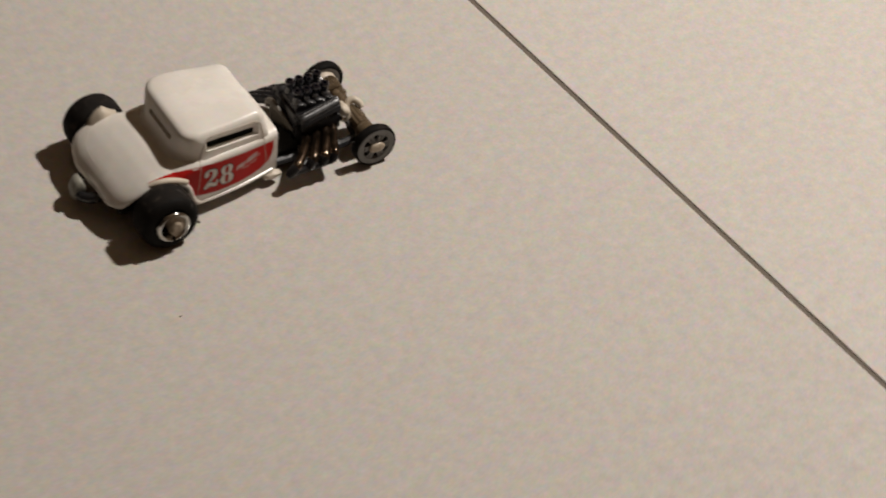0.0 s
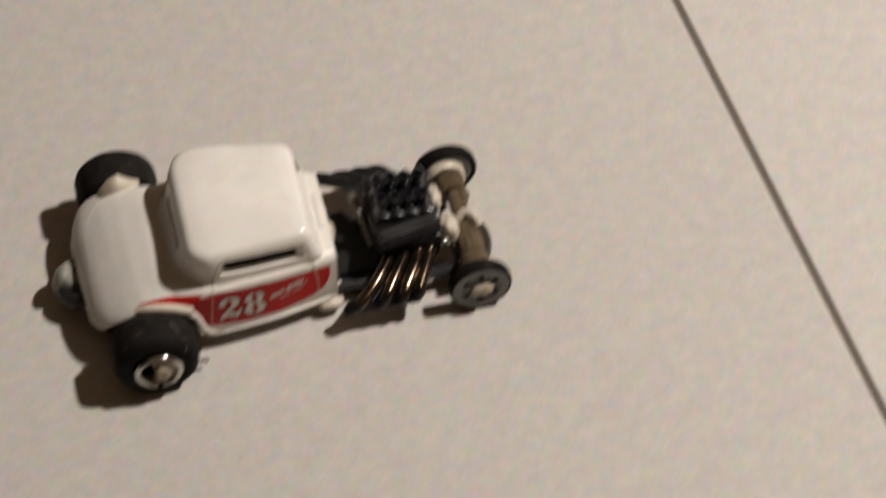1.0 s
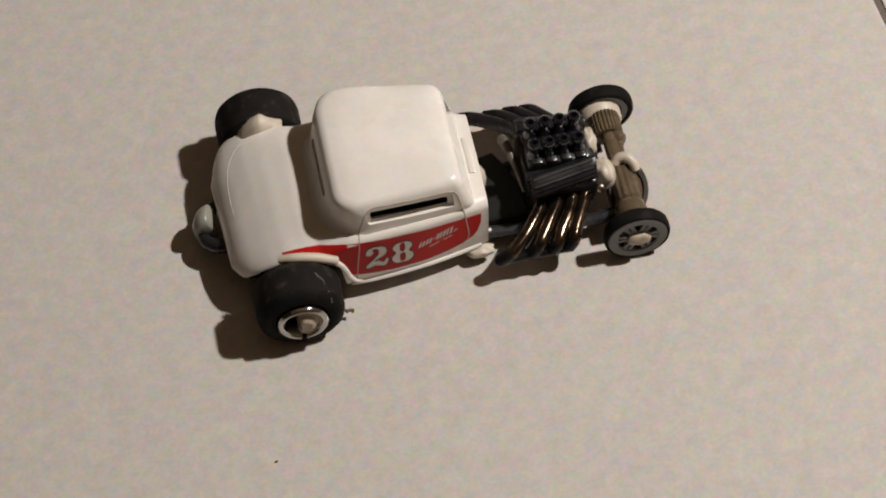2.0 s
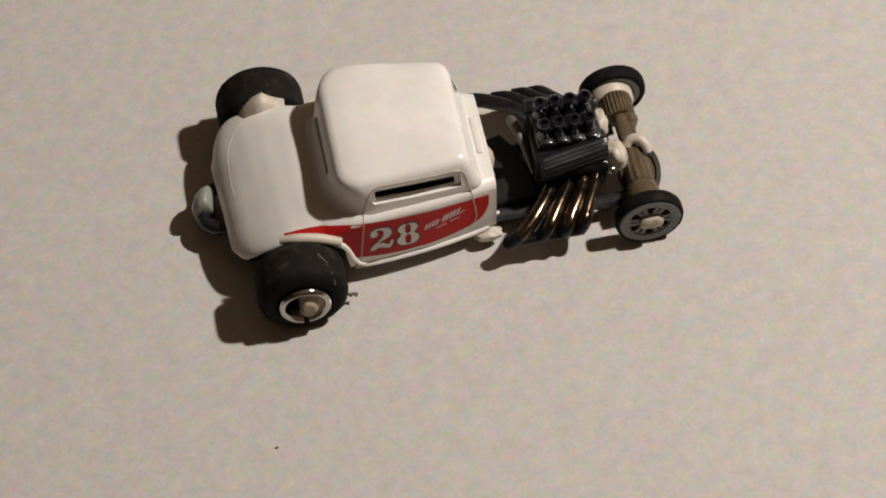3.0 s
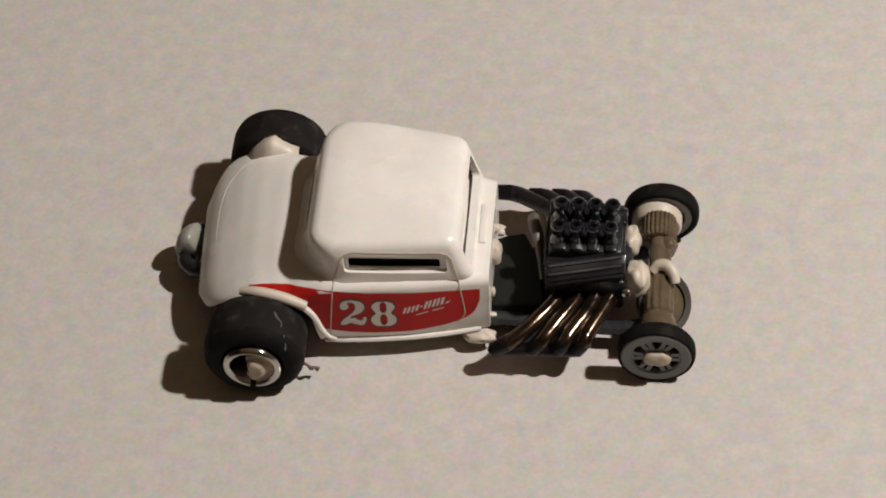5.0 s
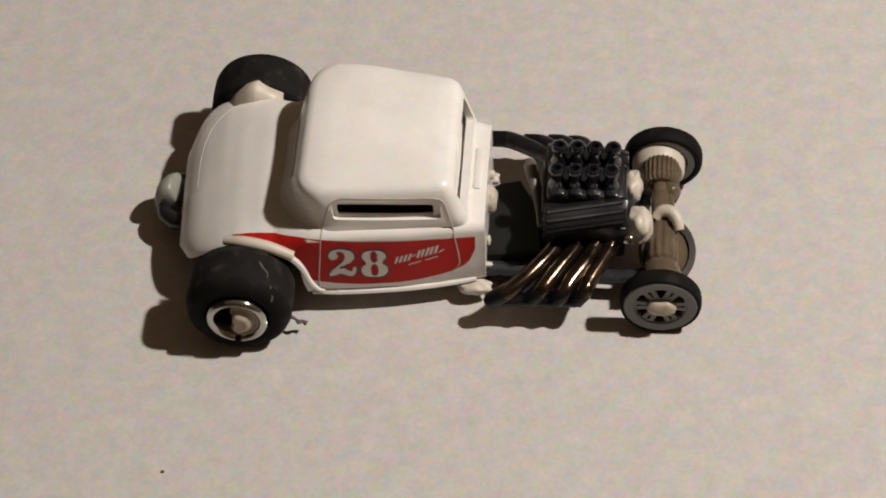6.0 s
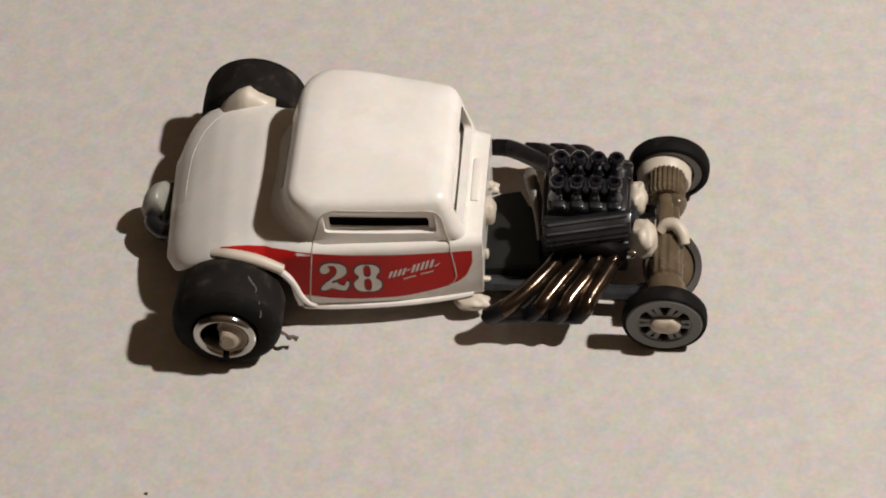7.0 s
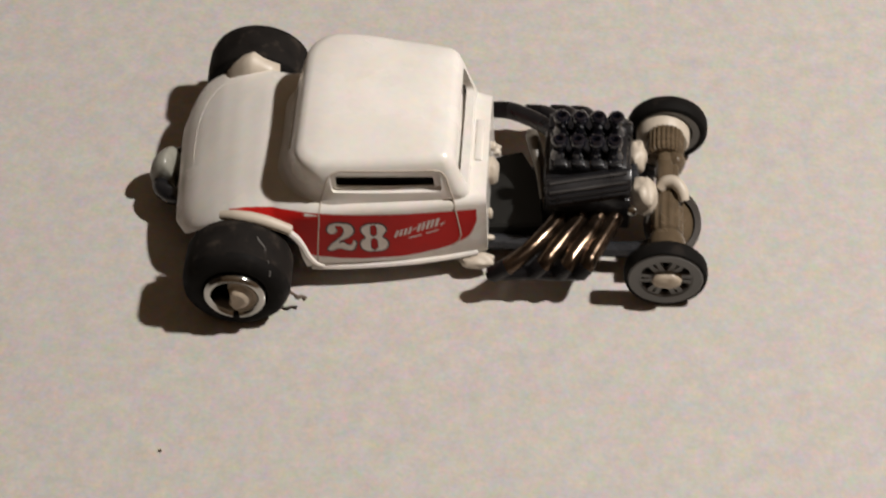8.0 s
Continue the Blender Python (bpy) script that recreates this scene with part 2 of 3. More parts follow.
def carve(bm, *cutters):
    """Takes the cutters, closed bmeshes in millimetres, out of bm."""
    me = bpy.data.meshes.new("work")
    bmesh.ops.recalc_face_normals(bm, faces=bm.faces)
    bm.to_mesh(me)
    bm.free()
    ob = new("work", me)
    tools = []
    for c in cutters:
        bmesh.ops.recalc_face_normals(c, faces=c.faces)
        cm = bpy.data.meshes.new("tool")
        c.to_mesh(cm)
        c.free()
        t = new("tool", cm)
        tools.append(t)
        mod = ob.modifiers.new("cut", "BOOLEAN")
        mod.operation, mod.solver, mod.object = "DIFFERENCE", "EXACT", t
    bpy.context.view_layer.update()
    done = bpy.data.meshes.new_from_object(ob.evaluated_get(bpy.context.evaluated_depsgraph_get()))
    for o in (ob, *tools):
        m = o.data
        bpy.data.objects.remove(o)
        bpy.data.meshes.remove(m)
    bm = bmesh.new()
    bm.from_mesh(done)
    bpy.data.meshes.remove(done)
    return bm


# ---------------------------------------------------------------- floor, and an unseen room for bounced light
TURN = math.radians(4.5078)  # the room and its tile joints stand 4.5 degrees off the toy's axis
U0, U1, V0, V1 = -2.299, 2.501, -2.12, 2.08  # inner faces of the walls, along and across the joints


def slab(name, x0, x1, y0, y1, z0, z1, material, label, category):
    bm = bmesh.new()
    box(bm, x0 * 1000, x1 * 1000, y0 * 1000, y1 * 1000, z0 * 1000, z1 * 1000)
    ob = part(name, bm, material, None, label, smooth=False)
    ob.matrix_basis = pose(0, 0, 0, 0, 0, math.degrees(TURN))
    return tagged(ob, category=category, kind="structure")


floor = slab("floor", U0, U1, V0, V1, -0.06, -0.00035, M_GROUT, "off-white glazed tile floor with thin grey joints", "floor")
# ceiling and side walls are unseen, added to bounce warm fill
slab("ceiling", U0, U1, V0, V1, 2.4, 2.5, M_CEIL_WARM, "unseen warm-toned ceiling, added to bounce fill light", "ceiling")
slab("unseen_wall_north", U0, U1, V1, V1 + 0.1, -0.06, 2.5, M_WALL_WARM, "unseen warm-toned wall, added to bounce fill light", "wall")
slab("unseen_wall_south", U0, U1, V0 - 0.1, V0, -0.06, 2.5, M_WALL_WARM, "unseen warm-toned wall, added to bounce fill light", "wall")
# unseen, added pale to bounce extra light at the toy's front
slab("unseen_wall_east", U1, U1 + 0.1, V0 - 0.1, V1 + 0.1, -0.06, 2.5, M_WALL_BOUNCE, "unseen pale wall, added to bounce more fill from the front", "wall")
# unseen, added dark so the toy's rear gets less bounced light
slab("unseen_wall_west", U0 - 0.1, U0, V0 - 0.1, V1 + 0.1, -0.06, 2.5, M_WALL_CUT, "unseen wall, made dark to cut fill light behind the toy", "wall")


# ---------------------------------------------------------------- the toy hot rod
YC = -0.7  # the body sits a little off the axles' middle
CC = -0.45  # and the cab's middle line

toy = new("toy_car")
tagged(toy, "white diecast hot rod coupe with red stripe, on tiled floor", "toy car", kind="thing")

TX = [-7.5, -7.0, -6.2, -5.2, -4.3, -2.5, 0, 3, 6, 10, 15, 20, 25, 28, 29.7]
TR = [-6.7, -8.6, -9.75, -10.4, -10.8, -11.2, -11.75, -12.05, -12.2, -12.2, -11.8, -11.2, -10.2, -9.5, -9.1]  # right flank
TL = [6.6, 9.4, 11.5, 12.6, 13.1, 13.3, 13.1, 12.2, 11.4, 10.6, 10.1, 9.6, 8.7, 8.1, 7.7]  # left flank
TZ = [6.0, 6.95, 7.95, 8.9, 9.55, 10.7, 12.05, 13.2, 13.9, 14.2, 14.3, 14.2, 14.0, 13.8, 13.6]


def smooth_interp(x, xs, ys):
    return sum(float(np.interp(x + d, xs, ys)) for d in (-0.6, -0.3, 0, 0.3, 0.6)) / 5


def bottom(x):
    if x < 1:  # the tail's lower edge climbs to the top of the arch
        return float(np.interp(x, [-7.5, -6.8, -6.0, -5.2, -4.4, -3.5, -2, 0, 1], [4.9, 5.3, 6.1, 7.0, 7.8, 8.6, 9.6, 10.5, 10.9]))
    b = 3.1 if x > 8 else 5.4
    a = (x - 1.0) / 7.3
    if abs(a) < 1:
        b = max(b, 6.2 + 4.7 * math.sqrt(1 - a * a) - (6.2 - b) * (abs(a) ** 8))
    return b + 0.25 * max(0, (x - 24) / 6) ** 2


def tub():
    bm = bmesh.new()
    rings = []
    xs = sorted(set([-7.5, -7.35, -7.1, -6.8, -6.55] + [round(-6.3 + 0.35 * i, 3) for i in range(43)] + [round(9 + 0.9 * i, 3) for i in range(23)] + [29.2, 29.5, 29.7]))
    for x in xs:
        zt, zb = smooth_interp(x, TX, TZ), min(bottom(x), smooth_interp(x, TX, TZ) - 0.5)
        right, left = smooth_interp(x, TX, TR), smooth_interp(x, TX, TL)
        mid, w = (right + left) / 2, (left - right) / 2
        deck = np.interp(x, [-7.7, -5, 4, 9, 26, 30], [0.7, 3.0, 4.0, 1.8, 1.6, 1.9])  # height of the rounding at the shoulder
        zs, p = max(zt - deck, zb + 0.05), np.interp(x, [-7, 1, 6, 10], [2.2, 2.2, 2.5, 2.4])
        skew = 0.06 * max(0, min(1, (6 - x) / 8))  # the tail stands a little askew
        under = max(0.0, min(1.0, (6.5 - x) / 5))  # the flank tucks in over the wheel
        half = []
        for i in range(7):
            t = i / 7
            z = zb + (zs - zb) * t
            tuck = 0.55 * max(0, (5.5 - z) / 3) ** 2 + 1.5 * under * (1 - t) ** 1.6
            half.append((w - tuck, z))
        reach = np.interp(x, [-7, -4, 1, 5, 10, 26], [4.0, 6.8, 7.4, 5.8, 2.6, 2.6])
        for i in range(11):
            a = math.pi / 2 * i / 10
            half.append((w - reach + reach * math.cos(a) ** (2 / p), zs + (zt - 0.25 - zs) * math.sin(a) ** (2 / p)))
        half += [((w - reach) * k, zt - 0.25 * k * k) for k in (0.7, 0.35)]
        ring = [(-y, z) for y, z in half] + [(0, zt)] + [(y, z) for y, z in half[::-1]]
        rings.append([(x - skew * (mid + y + 8.4), mid + y, z) for y, z in ring])
    loft(bm, rings, closed=True)
    return bm


CAB = [  # height, rear, front, half width behind, half width in front, corner radius behind, in front
    (12.8, 4.7, 28.1, 10.6, 8.7, 6.6, 1.5),
    (13.5, 5.0, 27.9, 10.6, 9.0, 6.6, 1.5),
    (14.0, 5.5, 27.7, 10.45, 9.1, 6.5, 1.5),
    (14.5, 6.0, 27.55, 10.35, 9.15, 6.3, 1.5),
    (15.5, 6.35, 27.2, 10.3, 9.1, 5.9, 1.5),
    (17.0, 6.8, 26.75, 10.35, 9.05, 5.0, 1.5),
    (18.2, 7.3, 26.4, 10.2, 8.95, 3.9, 1.5),
    (19.1, 7.7, 26.1, 9.95, 8.8, 3.0, 1.4),
    (19.6, 8.15, 25.7, 9.6, 8.5, 2.8, 1.3),
    (19.92, 8.9, 25.1, 9.0, 7.9, 2.6, 1.2),
    (20.2, 11.5, 23.2, 6.6, 5.8, 2.4, 1.0),
    (20.35, 15.0, 20.0, 2.6, 2.4, 1.2, 0.6)]


def cab_ring(row):
    z, xr, xf, wr, wf, rr, rf = row
    pts = []
    for (cx, r, w, a0) in ((xf - rf, rf, wf, 0), (xr + rr, rr, wr, 90)):
        for i in range(9):
            a = math.radians(a0 + 90 * i / 8)
            pts.append((cx + r * math.cos(a), w - r + r * math.sin(a)))
    mid = [(pts[8][0] + (pts[9][0] - pts[8][0]) * k / 8, pts[8][1] + (pts[9][1] - pts[8][1]) * k / 8) for k in range(1, 8)]
    base = pts[:9] + mid + pts[9:]
    arc = lambda x: max(0.0, math.sin(math.pi * min(1, max(0, (x - xr) / (xf - xr)))))
    full = lambda x: arc(x) ** 0.45
    left = [(x, y + 0.33 * arc(x) if 0 < y else y) for x, y in base]
    wide = [(x, y + (0.33 + 0.85 * max(0, min(1, (z - 15) / 3)) * (1 + 0.85 * max(0, min(1, (19 - x) / 7)))) * full(x) if 0 < y else y) for x, y in base]  # this side bulges more
    ring = [(x, CC + y, z) for x, y in wide] + [(x, CC - y, z) for x, y in left[::-1]]
    return ring


def rounded_outline(x0, x1, z0, z1, r, lean=0.0, n=6):
    pts = []
    for cx, cz, a0 in ((x1 - r, z1 - r, 0), (x0 + r, z1 - r, 90), (x0 + r, z0 + r, 180), (x1 - r, z0 + r, 270)):
        for i in range(n + 1):
            a = math.radians(a0 + 90 * i / n)
            x, z = cx + r * math.cos(a), cz + r * math.sin(a)
            pts.append((x + lean * (z - z0), z))
    return pts


def cab_shell():
    bm = bmesh.new()
    loft(bm, [cab_ring(r) for r in CAB])
    return bm


def surface(bm):
    return BVHTree.FromBMesh(bm)


def on_side(trees, x, z, side=-1, lift=0.0):
    """The place on the body's flank at x, z."""
    best = None
    for t in trees:
        hit = t.ray_cast(Vector((x, side * 40, z)), Vector((0, -side, 0)))
        if hit[0] is not None and (best is None or abs(hit[0].y) > abs(best.y)):
            best = hit[0]
    if best is None:
        best = Vector((x, side * 11, z))
    return Vector((best.x, best.y + side * lift, best.z))


solid_tub, solid_cab = tub(), cab_shell()
flank = [surface(solid_tub), surface(solid_cab)]

# cab: hollow, with door window recesses, slots, windscreen and back window
hollow = bmesh.new()
inner = [(z - (0.9 if z > 19 else 0.5), xr + 1.0, xf - 0.8, wr - 0.9, wf - 0.8, max(rr - 0.6, 0.4), max(rf - 0.5, 0.4)) for z, xr, xf, wr, wf, rr, rf in CAB[:9]]
inner[0] = (11.5, *inner[0][1:])
loft(hollow, [cab_ring(r) for r in inner])
cutters = [hollow]
for side in (-1, 1):
    rec, slot = bmesh.new(), bmesh.new()
    o = [(x, z - 0.062 * (x - 18.3)) for x, z in rounded_outline(11.9, 25.0, 14.8, 18.2, 0.5, -0.06)]
    loft(rec, [[(x, side * 16 + YC, z) for x, z in o],
               [(18.3 + (x - 18.3) * 0.955, on_side([flank[1]], x, z, side).y - side * 0.5, 16.9 + (z - 16.75) * 0.85) for x, z in o]])
    o = [(x, z - 0.067 * (x - 18.3)) for x, z in rounded_outline(12.65, 23.85, 15.5, 17.1, 0.3, -0.06)]
    loft(slot, [[(x, side * 17.3 + YC, z) for x, z in o], [(x, side * 5.7 + YC, z) for x, z in o]])
    bmesh.ops.triangulate(rec, faces=rec.faces)
    cutters += [rec, slot]
wind = bmesh.new()
loft(wind, [[(x, YC + y, z) for y, z in rounded_outline(-7.6, 7.6, 14.35, 18.2, 0.5)] for x in (24.0, 30)])
back = bmesh.new()
loft(back, [[(x, YC + y, z) for y, z in rounded_outline(-5.0, 5.0, 16.5, 17.45, 0.4)] for x in (1, 9.5)])
cutters += [wind, back]
roof_bm = carve(solid_cab, *cutters)
part("roof", roof_bm, M_WHITE, toy, "white chopped roof with slit windows", angle=50)

# lower body: hollow from below
belly = bmesh.new()
box(belly, 6.5, 28.6, YC - 7.6, YC + 7.6, -2, 12.4)
boot = bmesh.new()
box(boot, -2.6, 7, YC - 7.0, YC + 7.6, -2, 7.4)
body_bm = carve(solid_tub, belly, boot)
body = part("body", body_bm, M_WHITE, toy, "glossy white coupe body", angle=50)

inside = bmesh.new()
box(inside, 8.4, 25.6, YC - 7.9, YC + 8.1, 11.5, 15.2, 0.6)
part("interior", inside, M_INNER, toy, "dark cabin interior")


# flank decals and panel lines
def decal(name, outline, material, parent, label="", lift=0.05, side=-1, rows=10, cols=110):
    """A thin sheet laid on the flank. outline: lower and upper edge as functions of x, with the x range."""
    lo, hi, x0, x1 = outline
    bm = bmesh.new()
    grid = []
    for i in range(cols + 1):
        x = x0 + (x1 - x0) * i / cols
        a, b = lo(x), hi(x)
        grid.append([bm.verts.new(on_side(flank, x, a + (b - a) * k / rows, side, lift)) for k in range(rows + 1)])
    for p, q in zip(grid, grid[1:]):
        for k in range(rows):
            bm.faces.new((p[k], q[k], q[k + 1], p[k + 1]))
    return part(name, bm, material, parent, label, angle=80)


def stripe_low(x):
    if x < 9.2:
        return float(np.interp(x, [-0.3, 1.6, 3.3, 5.8, 7.6, 8.5, 8.95, 9.2], [11.1, 11.15, 11.15, 10.7, 9.6, 7.9, 6.0, 5.7]))
    return float(np.interp(x, [9.2, 10, 12.5, 15.7, 19.6, 22, 24.2, 26.2, 27.4, 28.15, 28.5, 28.6], [5.7, 5.55, 5.0, 4.7, 4.7, 4.9, 5.3, 5.9, 6.6, 7.6, 8.9, 10.2]))


def stripe_high(x):
    return float(np.interp(x, [-0.3, 0.4, 1.2, 2.1, 3.1, 4.1, 5.1, 6.5, 7.8, 9.2, 10.4, 12, 15, 20, 24.4, 28.6], [11.2, 11.5, 11.8, 12.05, 12.3, 12.45, 12.6, 12.85, 13.0, 13.1, 13.05, 12.9, 12.6, 12.25, 11.85, 11.4]))


for side in (-1, 1):
    stripe = decal("stripe", (lambda x: stripe_low(x) if x < 10 else sum(stripe_low(min(x + d, 28.6)) for d in (-0.4, -0.2, 0, 0.2, 0.4)) / 5, stripe_high, -0.3 if side < 0 else 9.0, 28.58), M_RED, body, "red flank stripe decal", 0.05, side)


def numeral(name, splines, material, x0, z0, wx, hz, slant, lift, grow=0.0):
    """Flat figures, outlines in a unit square, wrapped on the flank."""
    cu = bpy.data.curves.new("shape", "CURVE")
    cu.dimensions, cu.fill_mode, cu.resolution_u, cu.offset = "2D", "BOTH", 5, grow
    for pts, straight in splines:
        sp = cu.splines.new("BEZIER")
        sp.bezier_points.add(len(pts) - 1)
        sp.use_cyclic_u = True
        for bp, (px, py) in zip(sp.bezier_points, pts):
            bp.co = (px, py, 0)
            bp.handle_left_type = bp.handle_right_type = "VECTOR" if straight else "AUTO"
    ob = new("shape", cu)
    bpy.context.view_layer.update()
    me = bpy.data.meshes.new_from_object(ob.evaluated_get(bpy.context.evaluated_depsgraph_get()))
    bpy.data.objects.remove(ob)
    bm = bmesh.new()
    bm.from_mesh(me)
    bpy.data.meshes.remove(me)
    bmesh.ops.triangulate(bm, faces=bm.faces)
    bmesh.ops.subdivide_edges(bm, edges=bm.edges, cuts=1)
    for v in bm.verts:
        x, z = x0 + v.co.x * wx, z0 + v.co.y * hz + slant * v.co.x * wx
        v.co = on_side(flank, x, z, -1, lift)
    return part(name, bm, material, body, "", angle=80)


EIGHT = [([(0.5, 1.0), (0.84, 0.94), (0.95, 0.77), (0.84, 0.6), (0.8, 0.52), (0.94, 0.4), (1.0, 0.25), (0.88, 0.06), (0.5, 0.0), (0.12, 0.06), (0, 0.25), (0.06, 0.4), (0.2, 0.52), (0.16, 0.6), (0.05, 0.77), (0.16, 0.94)], False),
         ([(0.42, 0.95), (0.58, 0.95), (0.63, 0.77), (0.58, 0.57), (0.42, 0.57), (0.37, 0.77)], False),
         ([(0.42, 0.46), (0.58, 0.46), (0.64, 0.26), (0.58, 0.06), (0.42, 0.06), (0.36, 0.26)], False)]
TWO = [([(0.02, 0.72), (0.08, 0.9), (0.3, 1.0), (0.6, 1.0), (0.88, 0.92), (0.97, 0.74), (0.88, 0.56), (0.62, 0.42), (0.4, 0.28), (0.56, 0.3), (0.72, 0.2), (0.86, 0.2), (0.94, 0.34), (1.0, 0.34), (0.98, 0.12), (0.86, 0.0), (0.66, 0.02), (0.4, 0.08), (0.12, 0.0), (0.0, 0.02), (0.08, 0.18), (0.36, 0.4), (0.56, 0.58), (0.62, 0.76), (0.54, 0.9), (0.4, 0.92), (0.3, 0.88), (0.36, 0.78), (0.32, 0.68), (0.2, 0.62), (0.08, 0.64)], False)]
for shape, x0 in ((TWO, 11.3), (EIGHT, 15.1)):
    numeral("numeral_edge", shape, M_INKD, x0 - 0.1, 6.55 - 0.11 * (x0 - 11.3), 3.35, 4.95, -0.04, 0.09, 0.034)
    numeral("numeral", shape, M_INKW, x0, 6.63 - 0.11 * (x0 - 11.3), 3.15, 4.8, -0.04, 0.13)
# the small slanting word beside the figures: plain strokes
for i, (w, h) in enumerate(((0.62, 1.1), (0.62, 1.1), (0.62, 1.1), (0.62, 1.1), (0.6, 0.28), (0.66, 1.3), (0.6, 1.3), (0.66, 1.35), (0.6, 1.35), (0.66, 1.3), (0.8, 0.35))):
    up = 0.5 if i == 4 else 0.0
    numeral("script_bar", [([(0, 0), (0.5, 0), (1.05, 1), (0.55, 1)], True)], M_INKW, 19.0 + i * 0.52, 8.3 + i * 0.12 + up, w, h, 0.25, 0.1)
for x0, z0 in ((20.7, 7.85), (22.7, 8.35)):
    numeral("script_bar", [([(0, 0), (1, 0), (1, 1), (0, 1)], True)], M_INKW, x0, z0, 1.5, 0.18, 0.25, 0.1)


def seam(pts, side=-1, r=0.1):
    bm = bmesh.new()
    line = []
    for (xa, za), (xb, zb) in zip(pts, pts[1:]):
        for k in range(6):
            t = k / 6
            line.append(on_side(flank, xa + (xb - xa) * t, za + (zb - za) * t, side, 0.0))
    line.append(on_side(flank, *pts[-1], side, 0.0))
    tube(bm, line, r, 6, 2)
    return part("door_seam", bm, M_SEAM, body, "grimy panel line round the door")


for side in (-1, 1):
    seam([(9.75, 3.6), (10.1, 8.0), (10.6, 13.3), (11.2, 15.9), (11.75, 17.9), (12.3, 18.5), (13.3, 18.85), (18, 18.65), (23.8, 18.3), (24.7, 18.0), (25.2, 17.2), (26.05, 13.0), (26.6, 8.6), (26.7, 7.2), (26.4, 6.2), (25.6, 5.6)], side)
    # sill moulding along the bottom edge
    bm = bmesh.new()
    tube(bm, [on_side(flank, x, bottom(x) + 0.2, side, 0.12) for x in (9.0, 12, 15, 18, 21, 24, 26.5, 28.6)], [0.3, 0.42, 0.42, 0.42, 0.42, 0.42, 0.4, 0.3], 8, 3)
    part("sill", bm, M_WHITE, body, "white sill moulding")
    # arch lip over the rear wheel, whole on one side, a peaked rest on the other
    if side > 0:
        continue
    bm = bmesh.new()
    pts = [(-1.0, -11.7, 11.9), (0.8, -12.1, 12.3), (2.6, -12.35, 12.3), (4.4, -12.5, 11.9), (5.9, -12.6, 11.25), (7.1, -12.65, 10.6)]
    tube(bm, pts, [0.55, 0.7, 0.72, 0.72, 0.68, 0.66], 10, 4)
    part("fender_stub", bm, M_CREAM, body, "cut white fender remnant over the rear wheel")
    bm = bmesh.new()
    pts = [(6.6, 9.9), (7.4, 8.8), (8.0, 7.4), (8.5, 5.8), (9.3, 4.3), (10.2, 3.6)]
    tube(bm, [on_side(flank, x + 0.25, z, side, 0.1) for x, z in pts], [0.5, 0.46, 0.42, 0.4, 0.36, 0.3], 8, 4)
    part("arch_lip", bm, M_WHITE, body, "white wheel arch lip")

def on_top(x, y, lift=0.0):
    hit = flank[0].ray_cast(Vector((x, y, 40)), Vector((0, 0, -1)))
    return hit[0] + Vector((0, 0, lift))


for line in ([(2.6, 10.3), (0.5, 11.0), (-1.6, 11.2), (-3.5, 10.5), (-5.0, 8.9), (-5.9, 6.4), (-6.1, 3.2), (-6.0, 0.0), (-5.7, -3.0)],):
    bm = bmesh.new()
    tube(bm, [on_top(x, y, -0.08) for x, y in line], [0.04, 0.1, 0.11, 0.11, 0.11, 0.11, 0.1, 0.1, 0.04], 8, 6)
    part("boot_seam", bm, M_WHITE, body, "faint raised line along the boot lid")
bm = bmesh.new()
ridge = [(-3.7, 9.4), (-3.2, 10.6), (-2.4, 11.6), (-1.2, 12.8), (-0.3, 13.5), (0.3, 13.4), (1.2, 12.7), (2.3, 12.0), (3.3, 11.6)]
loft(bm, [[(x, 11.0, z - 2.6), (x, 11.3, z - 0.5), (x, 12.3, z - 0.12), (x + 0.1, 13.0, z + 0.16 * math.sin(3 * x) + 0.1 * math.sin(7.3 * x)), (x, 13.5 + 0.15 * math.sin(5 * x), z - 0.45), (x, 13.7, z - 1.4), (x, 12.9, z - 2.6)] for x, z in ridge])
part("fender_stub", bm, M_CREAM, body, "peaked off-white fender remnant", angle=75)

# cowl hatch and firewall lumps
bm = bmesh.new()
box(bm, 28.05, 29.0, YC - 3.2, YC + 3.3, 13.2, 13.95, 0.22)
part("cowl_vent", bm, M_WHITE, body, "raised cowl vent cover")
for y, z, s in ((-0.9, 9.3, (0.9, 1.6, 1.7)), (3.0, 9.4, (0.45, 0.6, 0.5)), (-4.8, 6.2, (0.3, 0.6, 0.6)), (-6.9, 4.2, (0.6, 0.35, 0.3))):
    bm = bmesh.new()
    blob(bm, (29.9, YC + y, z), s, 0.2, int(10 * z))
    part("firewall_fitting", bm, M_CREAM, body, "off-white moulded lump on the firewall")
for side in (-1, 1):
    bm = bmesh.new()
    blob(bm, (28.4, YC + side * 8.8, 2.2), (2.1, 1.1, 0.85), 0.25, 5)
    part("body_mount", bm, M_CREAM, toy, "off-white mounting lump under the cowl")

# tail: moulded lump on a dark bracket
bm = bmesh.new()
cup = [(-11.7, 2.2), (-12.0, 4.0), (-11.6, 5.4), (-10.9, 6.2), (-10.1, 6.6), (-9.75, 6.5), (-9.0, 5.2), (-8.8, 4.0), (-8.8, 2.2)]
loft(bm, [[(-9.0 + (x + 9.0) * k + 0.12 * (y - 2.4), y, 2.2 + (z - 2.2) * k) for x, z in cup] for y, k in ((0.5, 0.76), (0.65, 0.9), (1.2, 1.0), (2.1, 1.02), (3.0, 0.98), (3.8, 0.9), (4.5, 0.76), (4.9, 0.55))])
